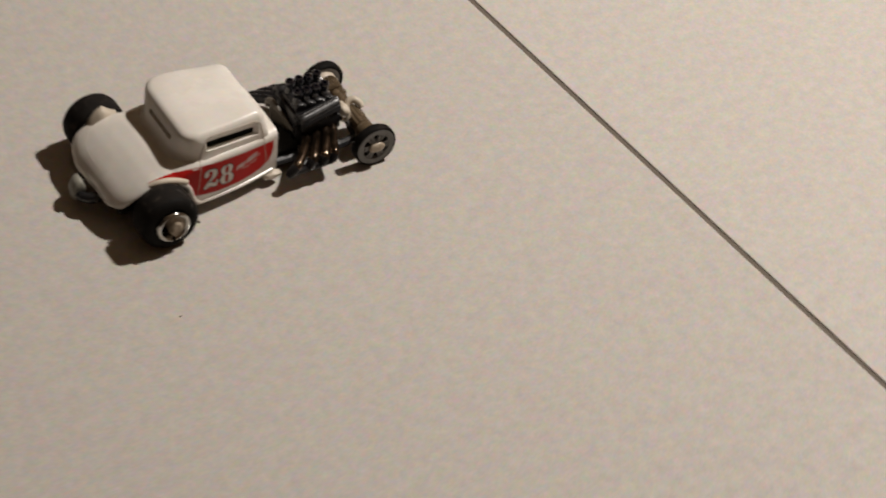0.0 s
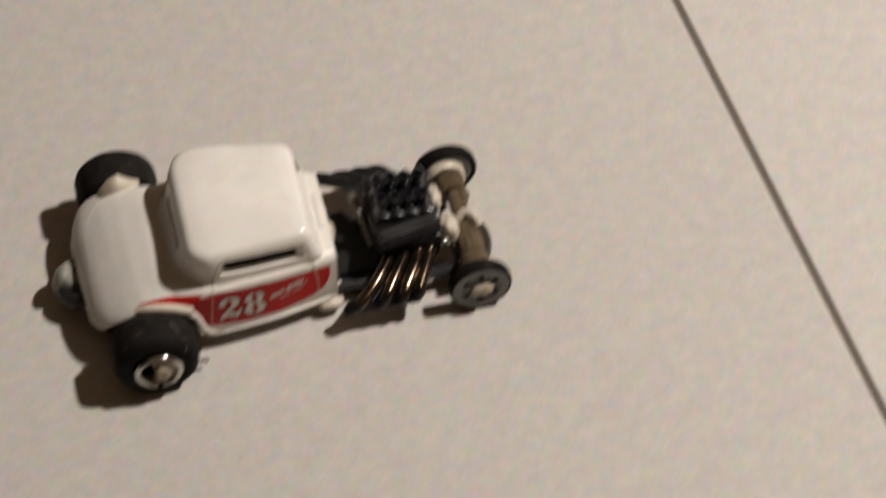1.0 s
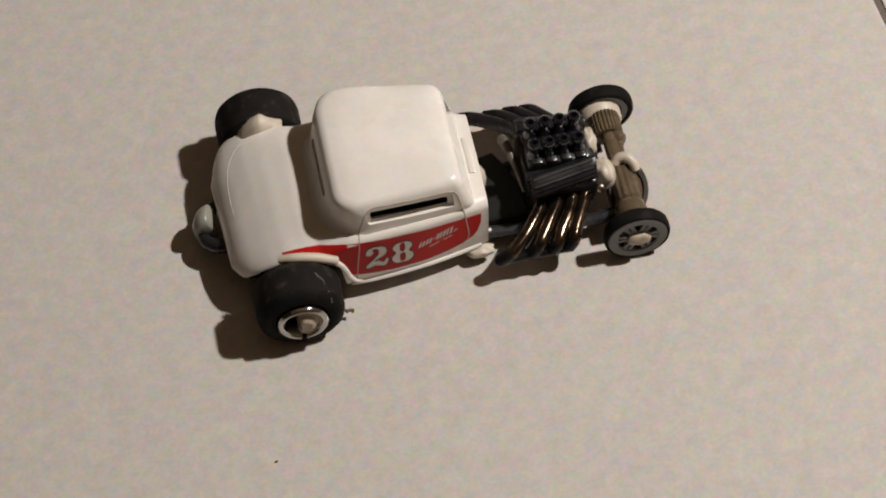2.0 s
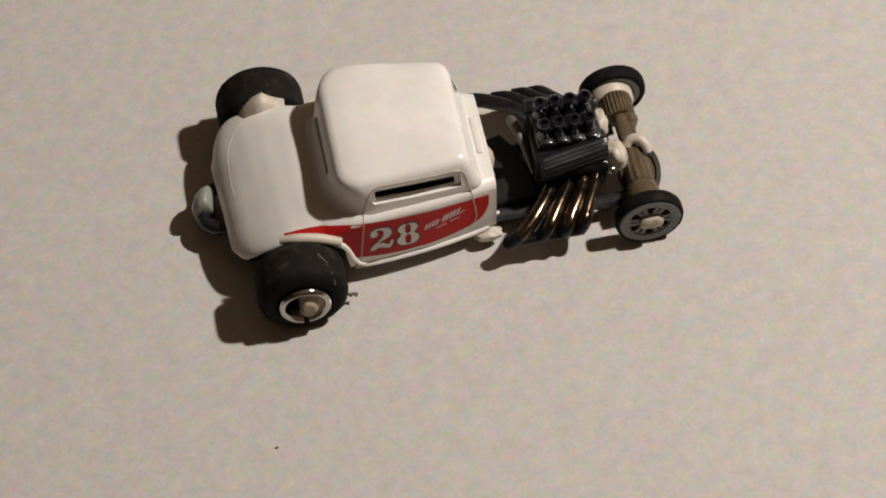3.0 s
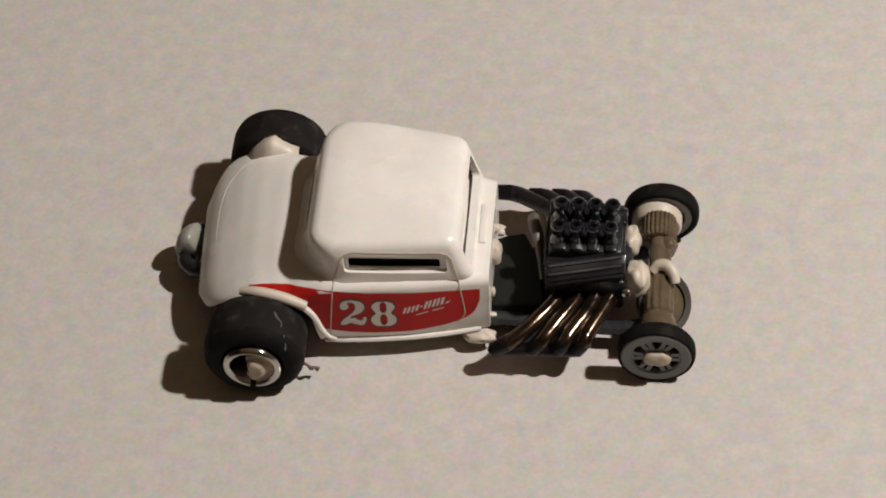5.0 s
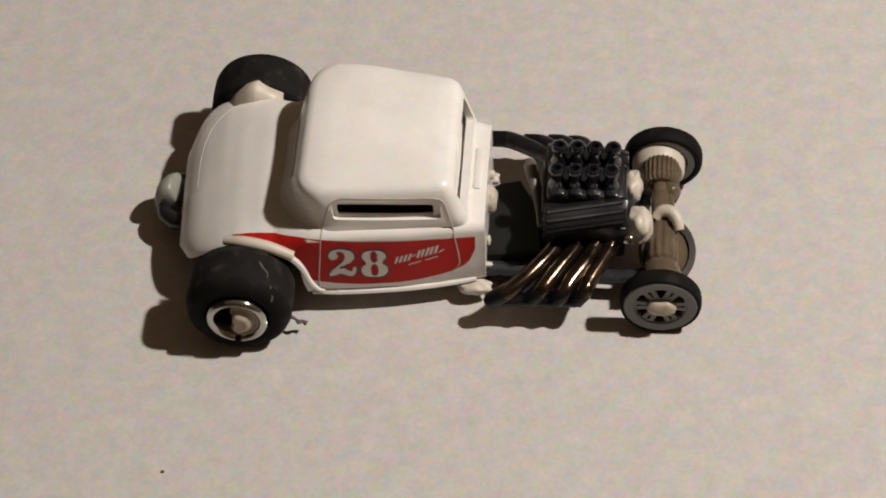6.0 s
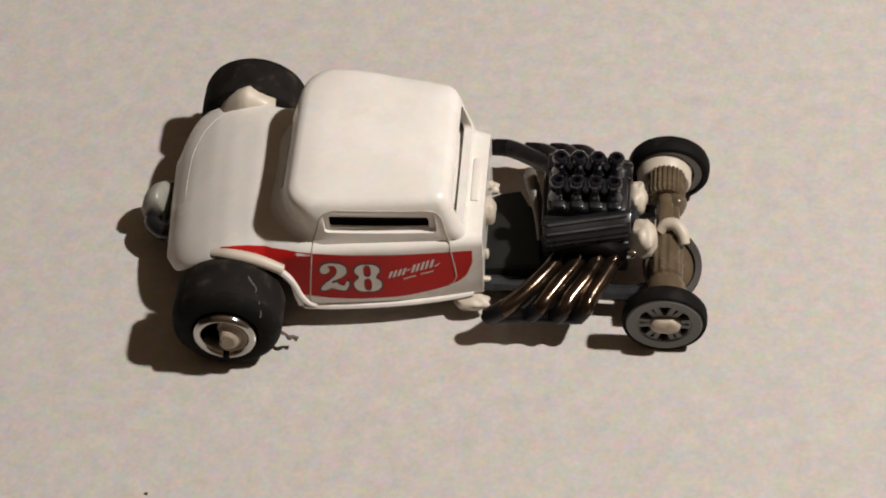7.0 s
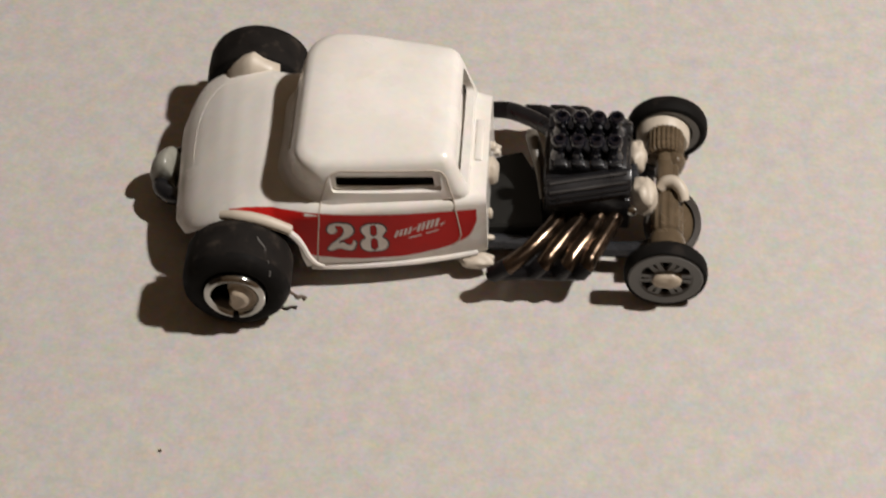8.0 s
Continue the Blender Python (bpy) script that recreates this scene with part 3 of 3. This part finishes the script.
bmesh.ops.bevel(bm, geom=[e for e in bm.edges if len(e.link_faces) == 2 and e.calc_face_angle() > 0.5], offset=0.25, segments=2, affect="EDGES")
part("rear_tank", bm, M_TANK, toy, "cloudy grey lump behind the tail", angle=50)
bm = bmesh.new()
tube(bm, [(-6.6, -2.6, 4.2), (-9.0, -2.0, 3.9), (-10.6, -0.4, 3.6), (-10.4, 2.4, 2.6), (-9.6, 5.0, 2.9), (-6.6, 6.0, 3.4)], [1.0, 1.15, 1.0, 0.9, 1.0, 1.0], 10)
part("rear_bracket", bm, M_BLACK, toy, "dark bracket under the tail")

# chassis
for side in (-1, 1):
    bm = bmesh.new()
    k = 1 if side < 0 else 0.55
    tube(bm, [(2, side * 6.2 - 0.3, 3.2), (14, side * 7.6 - 0.3, 2.6), (28, side * 6.9 * k - 0.3, 3.0), (38, side * 7.4 * k - 0.3, 3.1), (46, side * 7.9 * k - 0.3, 3.3), (49.5, side * 7.6 * k - 0.3, 4.0)], [0.9, 1.0, 0.95, 0.95, 0.95, 0.9], 8)
    part("frame_rail", bm, M_FRAME, toy, "charcoal chassis rail")
bm = bmesh.new()
box(bm, -5.5, 29.0, YC - 7.2, YC + 7.2, 2.6, 3.6, 0.3)
part("floor_pan", bm, M_INNER, toy, "dark floor pan")
bm = bmesh.new()
cover = [(29.2, -6.4, 4.9), (29.2, 0.5, 5.6), (29.2, 4.5, 4.7), (31.0, 5.1, 5.0), (33.2, 5.8, 4.8), (34.4, 3.0, 5.4), (35.7, -1.0, 6.0), (36.3, -6.0, 5.0)]
loft(bm, [[(x + 0.25, y * 1.03, 2.5) for x, y, z in cover], [(x, y, z - 0.3) for x, y, z in cover], [(32.7 + (x - 32.7) * 0.94, y * 0.95, z) for x, y, z in cover]])
part("gearbox", bm, M_INNER, toy, "dark gearbox cover", angle=30)
bm = bmesh.new()
rim = [(34.6, 4.6, 8.2, 0.6), (34.5, 4.1, 9.6, 0.75), (34.6, 3.0, 10.2, 0.8), (34.9, 1.6, 9.9, 0.7), (35.3, 0.0, 9.2, 0.5), (35.7, -2.0, 8.2, 0.36), (36.0, -3.9, 7.1, 0.26)]
tube(bm, [q[:3] for q in rim], [q[3] for q in rim], 10, 5)
loft(bm, [[(x + d, y, z - 0.3) for x, y, z, r in rim] + [(36.4 + d, -3.9, 4.0), (35.2 + d, 4.6, 4.0)] for d in (0.3, 0.9)])
part("bell_housing", bm, M_BELL, toy, "taupe bell housing rim", angle=40)

# engine
engine = new("engine")
engine.parent = toy
bm = bmesh.new()
box(bm, 36.2, 46.4, -4.9, 4.0, 3.0, 11.2, 0.5)
box(bm, 36.8, 46.0, -3.6, 2.6, 11.0, 12.6, 0.5)
part("block", bm, M_BLACK, engine, "glossy black engine block")
for sgn, yc in ((-1, -0.5), (1, -0.5)):
    bm = bmesh.new()
    rings = []
    for k in range(9):
        x = 36.6 + 9.9 * k / 8
        k2 = 0.8 - 1.6 * k / 8
        rings.append([(x, yc + sgn * (a + k2), b - 0.4 * k2) for a, b in ((3.2, 12.0), (4.3, 12.6), (5.4, 12.0), (6.1, 11.0), (5.9, 9.4), (4.4, 9.0))])
    loft(bm, rings)
    bmesh.ops.bevel(bm, geom=list(bm.edges), offset=0.18, segments=2, profile=0.5, affect="EDGES")
    for a, b in ((6.0, 11.35), (6.18, 10.7), (6.1, 10.05)):
        tube(bm, [(36.9, yc + sgn * (a + 0.78), b - 0.3), (41.5, yc + sgn * a, b), (46.2, yc + sgn * (a - 0.78), b + 0.3)], 0.22, 6, 2)
    cover = part("valve_cover", bm, M_BLACK, engine, "ribbed black valve cover")
    # two ribs along the upper edges, lighter than the cover
    for a, b in ((4.75, 12.5), (5.6, 11.85)):
        bm = bmesh.new()
        tube(bm, [(37.0, yc + sgn * (a + 0.76), b - 0.26), (41.5, yc + sgn * a, b + 0.04), (46.0, yc + sgn * (a - 0.76), b + 0.34)], 0.16, 6, 2)
        part("cover_rib", bm, M_RIB, cover, "dark grey rib, lighter than the cover")
stack_mesh = None
for row, y in enumerate((1.9, -1.8)):
    for i in range(4):
        x = 38.15 + 2.14 * i
        if stack_mesh is None:
            bm = bmesh.new()
            lathe(bm, [(1.0, -4.4), (1.1, -3.4), (1.14, -2.9), (1.02, -2.4), (0.8, -1.9), (0.74, -1.5), (0.84, -1.0), (0.98, -0.55), (1.0, -0.2), (0.9, 0.1), (0.7, 0.24), (0.48, 0.2), (0.36, 0.0), (0.32, -0.6)], (0, 0, 0), (0, 0, 1), 18)
            stack_mesh = mesh_from("intake_horn", bm, M_HORN)
        ob = new("intake_horn", stack_mesh)
        ob.parent = engine
        ob.matrix_basis = pose((x - 0.15 * row) * S, y * S, 15.5 * S, 0, 0, 40 * i)
for i in range(4):
    bm = bmesh.new()
    box(bm, 37.3 + 2.14 * i, 39.0 + 2.14 * i, -3.6, 2.5, 11.8, 13.0, 0.4)
    part("manifold_rib", bm, M_BLACK, engine, "black manifold rib")
bm = bmesh.new()
lathe(bm, [(0.2, 0), (1.6, 0.0), (1.7, 0.2), (1.7, 0.7), (1.2, 0.9), (0.4, 1.0)], (46.4, -0.4, 7.4), (1, 0, 0), 20)
part("pulley", bm, M_FRAME, engine, "dark front pulley")
PIPES = [  # each pipe's line on the near side: leaves the flange, bends back and down to the row of mouths
    [(38.68, -3.2, 6.7), (38.58, -4.73, 6.55), (37.72, -6.87, 6.4), (35.93, -9.39, 6.15), (34.19, -11.37, 5.8), (32.25, -12.91, 5.35), (30.37, -13.32, 4.25)],
    [(40.99, -3.2, 6.7), (40.89, -4.63, 6.55), (40.22, -6.76, 6.4), (38.81, -9.0, 6.15), (37.35, -11.23, 5.8), (36.4, -12.47, 5.35), (35.07, -13.02, 4.25)],
    [(43.29, -3.2, 6.7), (43.19, -4.26, 6.55), (42.65, -6.39, 6.4), (41.51, -8.8, 6.15), (40.04, -11.11, 5.8), (39.22, -12.52, 5.35), (38.1, -13.06, 4.25)],
    [(45.4, -3.2, 6.7), (45.3, -4.0, 6.55), (44.67, -5.95, 6.4), (43.52, -8.36, 6.15), (42.25, -10.84, 5.8), (41.5, -12.42, 5.35), (40.59, -12.95, 4.25)]]
FAR_Z = [6.9, 6.6, 6.3, 5.9, 5.3, 4.8, 4.4]  # the other row lies flatter
FAR_X = [0, 0, 0, -0.2, -0.6, -1.0, -1.6]


def pipe_line(way, side):
    if side < 0:
        return [Vector(p) for p in way]
    return [Vector((p[0] + FAR_X[k], 0.4 - 0.93 * p[1], FAR_Z[k])) for k, p in enumerate(way)]


for side in (-1, 1):
    for i, way in enumerate(PIPES):
        line = pipe_line(way, side)
        for piece in ("exhaust_pipe", "pipe_tip"):
            bm = bmesh.new()
            tube(bm, line, [0.9, 0.95, 1.0, 1.04, 1.06, 1.08, 1.0], 16, 8)
            back = (line[6] - line[5]).normalized()
            keep_up = piece == "exhaust_pipe"
            bmesh.ops.bisect_plane(bm, geom=bm.verts[:] + bm.edges[:] + bm.faces[:], plane_co=line[5], plane_no=back, clear_inner=not keep_up, clear_outer=keep_up)
            bmesh.ops.holes_fill(bm, edges=[e for e in bm.edges if len(e.link_faces) == 1])
            # the last stretch of each pipe is black
            if piece == "pipe_tip":
                part(piece, bm, M_MOUTH, engine, "black pipe mouth")
            else:
                part(piece, bm, M_PIPE if side < 0 else M_BLACK, engine, "smoked bronze exhaust pipe" if side < 0 else "black exhaust pipe")
    # the mouths run together in one black row
    ends = [pipe_line(way, side)[6] for way in PIPES]
    bm = bmesh.new()
    row = [ends[0] + Vector((-0.5, 0, -0.1))]
    for p, q in zip(ends, ends[1:]):
        row += [p, (p + q) / 2 + Vector((0, 0, -0.12))]
    row += [ends[3], ends[3] + Vector((0.8, 0.05, 0.25))]
    tube(bm, row, [0.35, 0.78, 0.62, 0.8, 0.66, 0.78, 0.6, 0.78, 0.5], 10, 4)
    part("exhaust_lip", bm, M_MOUTH, engine, "black row of joined pipe mouths")
    # the moulding's skin between the pipes
    for way, other in zip(PIPES, PIPES[1:]):
        bm = bmesh.new()
        rings = []
        for p, q in list(zip(pipe_line(way, side), pipe_line(other, side)))[1:]:
            inward, below = Vector((0, 0.2 * -side, -0.3)), Vector((0, 0.2 * -side, -0.4))
            rings.append([p + inward, q + inward, q + inward + below, p + inward + below])
        loft(bm, rings)
        part("pipe_web", bm, M_BLACK, engine, "dark skin between the exhaust pipes")
    bm = bmesh.new()
    box(bm, 37.6, 46.4, min(side * 4.4, side * 5.6) - 0.3, max(side * 4.4, side * 5.6) - 0.3, 5.8, 9.6, 0.3)
    part("exhaust_flange", bm, M_BLACK, engine, "black exhaust flange")
bm = bmesh.new()
lathe(bm, [(0.1, -0.5), (0.6, -0.4), (0.75, 0), (0.6, 0.5), (0.1, 0.6)], (46.6, -6.6, 8.6), (1, 0, 0), 14)
part("flange_bolt", bm, M_CHROME, engine, "shiny bolt head")

# front end
bm = bmesh.new()
blob(bm, (48.1, -3.3, 7.6), (1.5, 2.3, 2.0), 0.25, 7)
part("front_mount", bm, M_CREAM, toy, "off-white front mounting lug")
bm = bmesh.new()
blob(bm, (47.1, 2.5, 7.9), (1.15, 1.9, 1.5), 0.25, 9)
part("front_mount", bm, M_CREAM, toy, "off-white front mounting lug")
axle = new("front_axle")
axle.parent = toy


def ribbed(bm, centre, r, y0, y1, teeth, depth):
    n = teeth * 4
    rings = []
    for h, s in ((y0, 0.86), (y0 + 0.3, 1), (y1 - 0.3, 1), (y1, 0.86)):
        rings.append([(centre[0] + r * s * (1 - depth * (k % 4 in (0, 1))) * math.cos(2 * math.pi * k / n), h, centre[1] + r * s * (1 - depth * (k % 4 in (0, 1))) * math.sin(2 * math.pi * k / n)) for k in range(n)])
    loft(bm, rings)


bm = bmesh.new()
ribbed(bm, (50.5, 6.2), 2.3, 3.8, 7.6, 24, 0.08)
part("ribbed_collar", bm, M_SMOKE, axle, "ribbed smoky brown collar", angle=30)
bm = bmesh.new()
blob(bm, (51.6, 3.4, 6.0), (1.3, 1.4, 1.5), 0.15, 2)
lathe(bm, [(1.15, -1.6), (1.25, 5.4)], (50.6, 0, 6.2), (0, 1, 0), 14)
lathe(bm, [(0.6, -1.6), (0.6, 4.4)], (51.6, 0, 6.4), (0, 1, 0), 10)
part("axle_tube", bm, M_SMOKE, axle, "smoky brown axle tube")
bm = bmesh.new()
ribbed(bm, (50.8, 5.9), 1.95, -8.2, -2.2, 12, 0.07)
lathe(bm, [(2.3, -10.6), (2.4, -9.4), (2.1, -8.2), (1.9, -8.0)], (50.8, 0, 5.4), (0, 1, 0), 20)
part("ribbed_collar", bm, M_SMOKE, axle, "ribbed smoky brown collar", angle=30)
bm = bmesh.new()
tube(bm, [(49.9, -2.3, 7.6), (50.6, -1.8, 8.3), (51.7, -2.0, 8.5), (52.5, -2.9, 8.1), (52.8, -3.9, 7.4)], [0.6, 0.75, 0.8, 0.75, 0.6], 10)
part("steering_yoke", bm, M_CREAM, axle, "off-white curved yoke")
bm = bmesh.new()
nrm = Vector((0.55, -0.5, 0.62))
lathe(bm, [(3.0, -0.45), (3.7, -0.55), (4.05, -0.3), (4.05, 0.3), (3.7, 0.55), (3.0, 0.45)], (51.5, -4.4, 3.9), nrm, 36, cap=False)
disc = bmesh.new()
lathe(disc, [(3.05, -0.3), (3.05, 0.1), (0.2, 0.1), (0.2, -0.3)], (51.5, -4.4, 3.9), nrm, 36)
part("backing_disc", disc, M_SMOKE, axle, "smoky brown disc inside the ring")
part("brake_disc", bm, M_RING, axle, "dark grey ring behind the axle")


# wheels
def front_wheel(y, out):
    w = new("front_wheel")
    w.parent = toy
    c = (50.75, y, 4.9)
    ax = (0, out, 0)
    bm = bmesh.new()
    lathe(bm, [(4.35, 0.1), (4.5, 0.26), (4.76, 0.14), (4.9, -0.25), (4.92, -0.9), (4.85, -1.5), (4.6, -1.85), (4.2, -1.95), (3.95, -1.8), (4.1, -0.8)], c, ax, 56, cap=False)
    part("tyre", bm, M_TYRE, w, "narrow black rubber tyre")
    disc = bmesh.new()
    lathe(disc, [(0.1, -0.55), (4.4, -0.55), (4.42, 0.16), (4.25, 0.32), (3.2, 0.24), (3.05, 0.05), (1.2, 0.05), (0.1, 0.05)], c, ax, 56)
    holes = []
    for k in range(6):
        for half, (r0, r1, wd) in enumerate(((1.55, 2.95, 0.56), (1.85, 2.75, 0.12))):
            a = math.radians(60 * k + 30 * half + 30)
            h = bmesh.new()
            pts = []
            for r, s in ((r0, -0.45), (r1, -1), (r1 + 0.15, 0), (r1, 1), (r0, 0.45)):
                aa = a + s * wd * (2.2 / r1) * (0.62 if not half else 0.75)
                pts.append((c[0] + r * math.cos(aa), c[2] + r * math.sin(aa)))
            loft(h, [[(px, c[1] - 3, pz) for px, pz in pts], [(px, c[1] + 3, pz) for px, pz in pts]])
            holes.append(h)
    part("rim", carve(disc, *holes), M_GREY, w, "grey plastic spoked rim")
    bm = bmesh.new()
    lathe(bm, [(3.0, -1.5), (3.1, -1.75), (3.95, -1.75), (4.0, -1.5)], c, ax, 56, cap=False)
    part("rim_back", bm, M_GREY, w, "grey back edge of the rim")
    bm = bmesh.new()
    dx = -0.5 if out > 0 else 0
    lathe(bm, [(0.1, -3.6), (2.9, -3.6), (3.2, -3.2), (3.25, -1.0), (0.1, -1.0)] if out > 0 else [(0.1, -1.8), (3.2, -1.8), (3.4, -1.5), (3.4, -1.0), (0.1, -1.0)], (c[0] + dx, c[1], c[2] + 0.2), ax, 36)
    part("drum", bm, M_CREAM if out > 0 else M_INNER, w, "off-white inner drum" if out > 0 else "dark inner drum")
    bm = bmesh.new()
    blob(bm, (c[0] + 0.1, c[1] + out * 0.25, c[2]), (1.75, 0.8, 1.15), 0.15, 12)
    part("hub", bm, M_STUB, w, "cream hub cap")
    return w


front_wheel(-13.7, -1)
front_wheel(10.75, 1)


def rear_wheel(x, y, out):
    w = new("rear_wheel")
    w.parent = toy
    c = (x, y, 6.33)
    ax = (0, out, 0)
    bm = bmesh.new()
    lathe(bm, [(3.6, -0.6), (3.9, -0.05), (4.6, 0.12), (5.5, -0.1), (6.05, -0.65), (6.25, -1.4), (6.28, -3.5), (6.2, -5.6), (5.9, -6.3), (5.2, -6.7), (3.6, -6.6), (3.4, -5.8)], c, ax, 64, cap=False)
    lathe(bm, [(0.1, -2.6), (3.7, -2.6), (3.7, -3.2), (0.1, -3.2)], c, ax, 40)
    tyre = part("tyre", bm, M_TYRE, w, "wide black rubber slick tyre")
    bm = bmesh.new()
    lathe(bm, [(6.0, -1.0), (6.22, -1.15), (6.33, -1.6), (6.36, -3.5), (6.3, -5.5), (6.1, -6.0)], c, ax, 64, cap=False)
    part("tread", bm, M_TREAD, tyre, "dusty smooth tread")
    bm = bmesh.new()
    prof = [(2.6, -1.6), (2.62, -0.1), (2.72, 0.25), (2.95, 0.46), (3.2, 0.55), (3.4, 0.48), (3.58, 0.28), (3.7, -0.05), (3.75, -0.5), (3.6, -1.6)]
    rings = []
    for k in range(49):
        a = math.radians(-84 + 346 * k / 48)
        rings.append([(c[0] + r * math.cos(a), c[1] + out * (h + 0.35), c[2] + r * math.sin(a)) for r, h in prof])
    loft(bm, rings)
    part("hub_ring", bm, M_CHROME, w, "bright chrome hub ring")
    bm = bmesh.new()
    pts = [(0.15 + 2.6 * math.cos(math.radians(a)), 2.6 * math.sin(math.radians(a))) for a in range(-95, 96, 19)] + [(-0.7, 1.6), (-0.4, 0.2), (-0.8, -1.4)]
    loft(bm, [[(c[0] + px, c[1] + out * h, c[2] + pz) for px, pz in [(q[0] * s, q[1] * s) for q in pts]] for h, s in ((-2.6, 1.0), (0.35, 1.0), (0.6, 0.92), (0.2, 0.84), (0.25, 0.76), (0.9, 0.66), (1.25, 0.46), (1.1, 0.3))])
    bmesh.ops.bevel(bm, geom=list(bm.edges), offset=0.07, segments=1, profile=0.5, affect="EDGES")
    part("axle_stub", bm, M_STUB, w, "broken beige axle stub")
    return w


rear_wheel(0.9, -18.9, -1)
rear_wheel(0.05, 19.4, 1)
bm = bmesh.new()
lathe(bm, [(0.9, -13), (0.9, 13)], (0.7, -0.3, 6.2), (0, 1, 0), 12)
part("rear_axle", bm, M_FRAME, toy, "dark rear axle bar")
bm = bmesh.new()
tube(bm, [(5.8, -16.6, 3.6), (6.7, -15.9, 3.1), (7.2, -15.7, 2.5), (7.6, -15.9, 2.2), (8.0, -15.6, 2.0), (8.5, -15.7, 1.7)], [0.14, 0.24, 0.17, 0.3, 0.2, 0.36], 7, 4)
part("lint_thread", bm, M_DIRT, toy, "brown thread caught on the tyre")

for pts in (((3.6, -14.9, 12.0), (3.9, -15.5, 11.98), (4.6, -16.2, 11.4), (4.5, -16.9, 11.45)), ((5.1, -17.6, 10.9), (5.0, -18.1, 10.6), (5.3, -18.5, 10.0), (5.2, -18.9, 9.6))):
    bm = bmesh.new()
    tube(bm, pts, [0.08, 0.13, 0.1, 0.08], 5, 4)
    part("lint_fibre", bm, M_LINT, toy, "pale fibre stuck to the tyre")

# crumbs on the floor
bm = bmesh.new()
blob(bm, (-6.2, -37.0, 0.12), (0.2, 0.15, 0.13), 0.4, 1, n=6)
tagged(part("floor_crumb", bm, M_DIRT, None, "tiny dark crumb lying on the tile"), category="crumb", kind="thing")

# ---------------------------------------------------------------- floor tiles
TILE, GAP = 600.0, 1.1
bm = bmesh.new()
h = (TILE - GAP) / 2
plain = [(0.0, -8.0), (0.0, -0.3), (0.06, -0.12), (0.16, -0.03), (0.3, -0.005), (0.6, 0.0), (0.95, 0.0)]
bead = [(0.0, -8.0), (0.0, -0.34), (0.1, -0.2), (0.35, 0.0), (0.5, 0.075), (0.62, 0.07), (0.95, 0.0)]  # one edge has a slight raised bead
loft(bm, [[(-h + d, -h + d, z), (h - e, -h + d, w), (h - e, h - d, w), (-h + d, h - d, z)] for (d, z), (e, w) in zip(plain, bead)])
tile_mesh = mesh_from("tile", bm, M_TILE, angle=60)
base_u, base_v = 100.65, -20.0
for i in range(-3, 5):
    for j in range(-3, 4):
        u, v = base_u + (i - 0.5) * TILE, base_v + j * TILE
        ob = new("tile", tile_mesh)
        ob.parent = floor
        ob.matrix_basis = pose(u * S, v * S, 0)
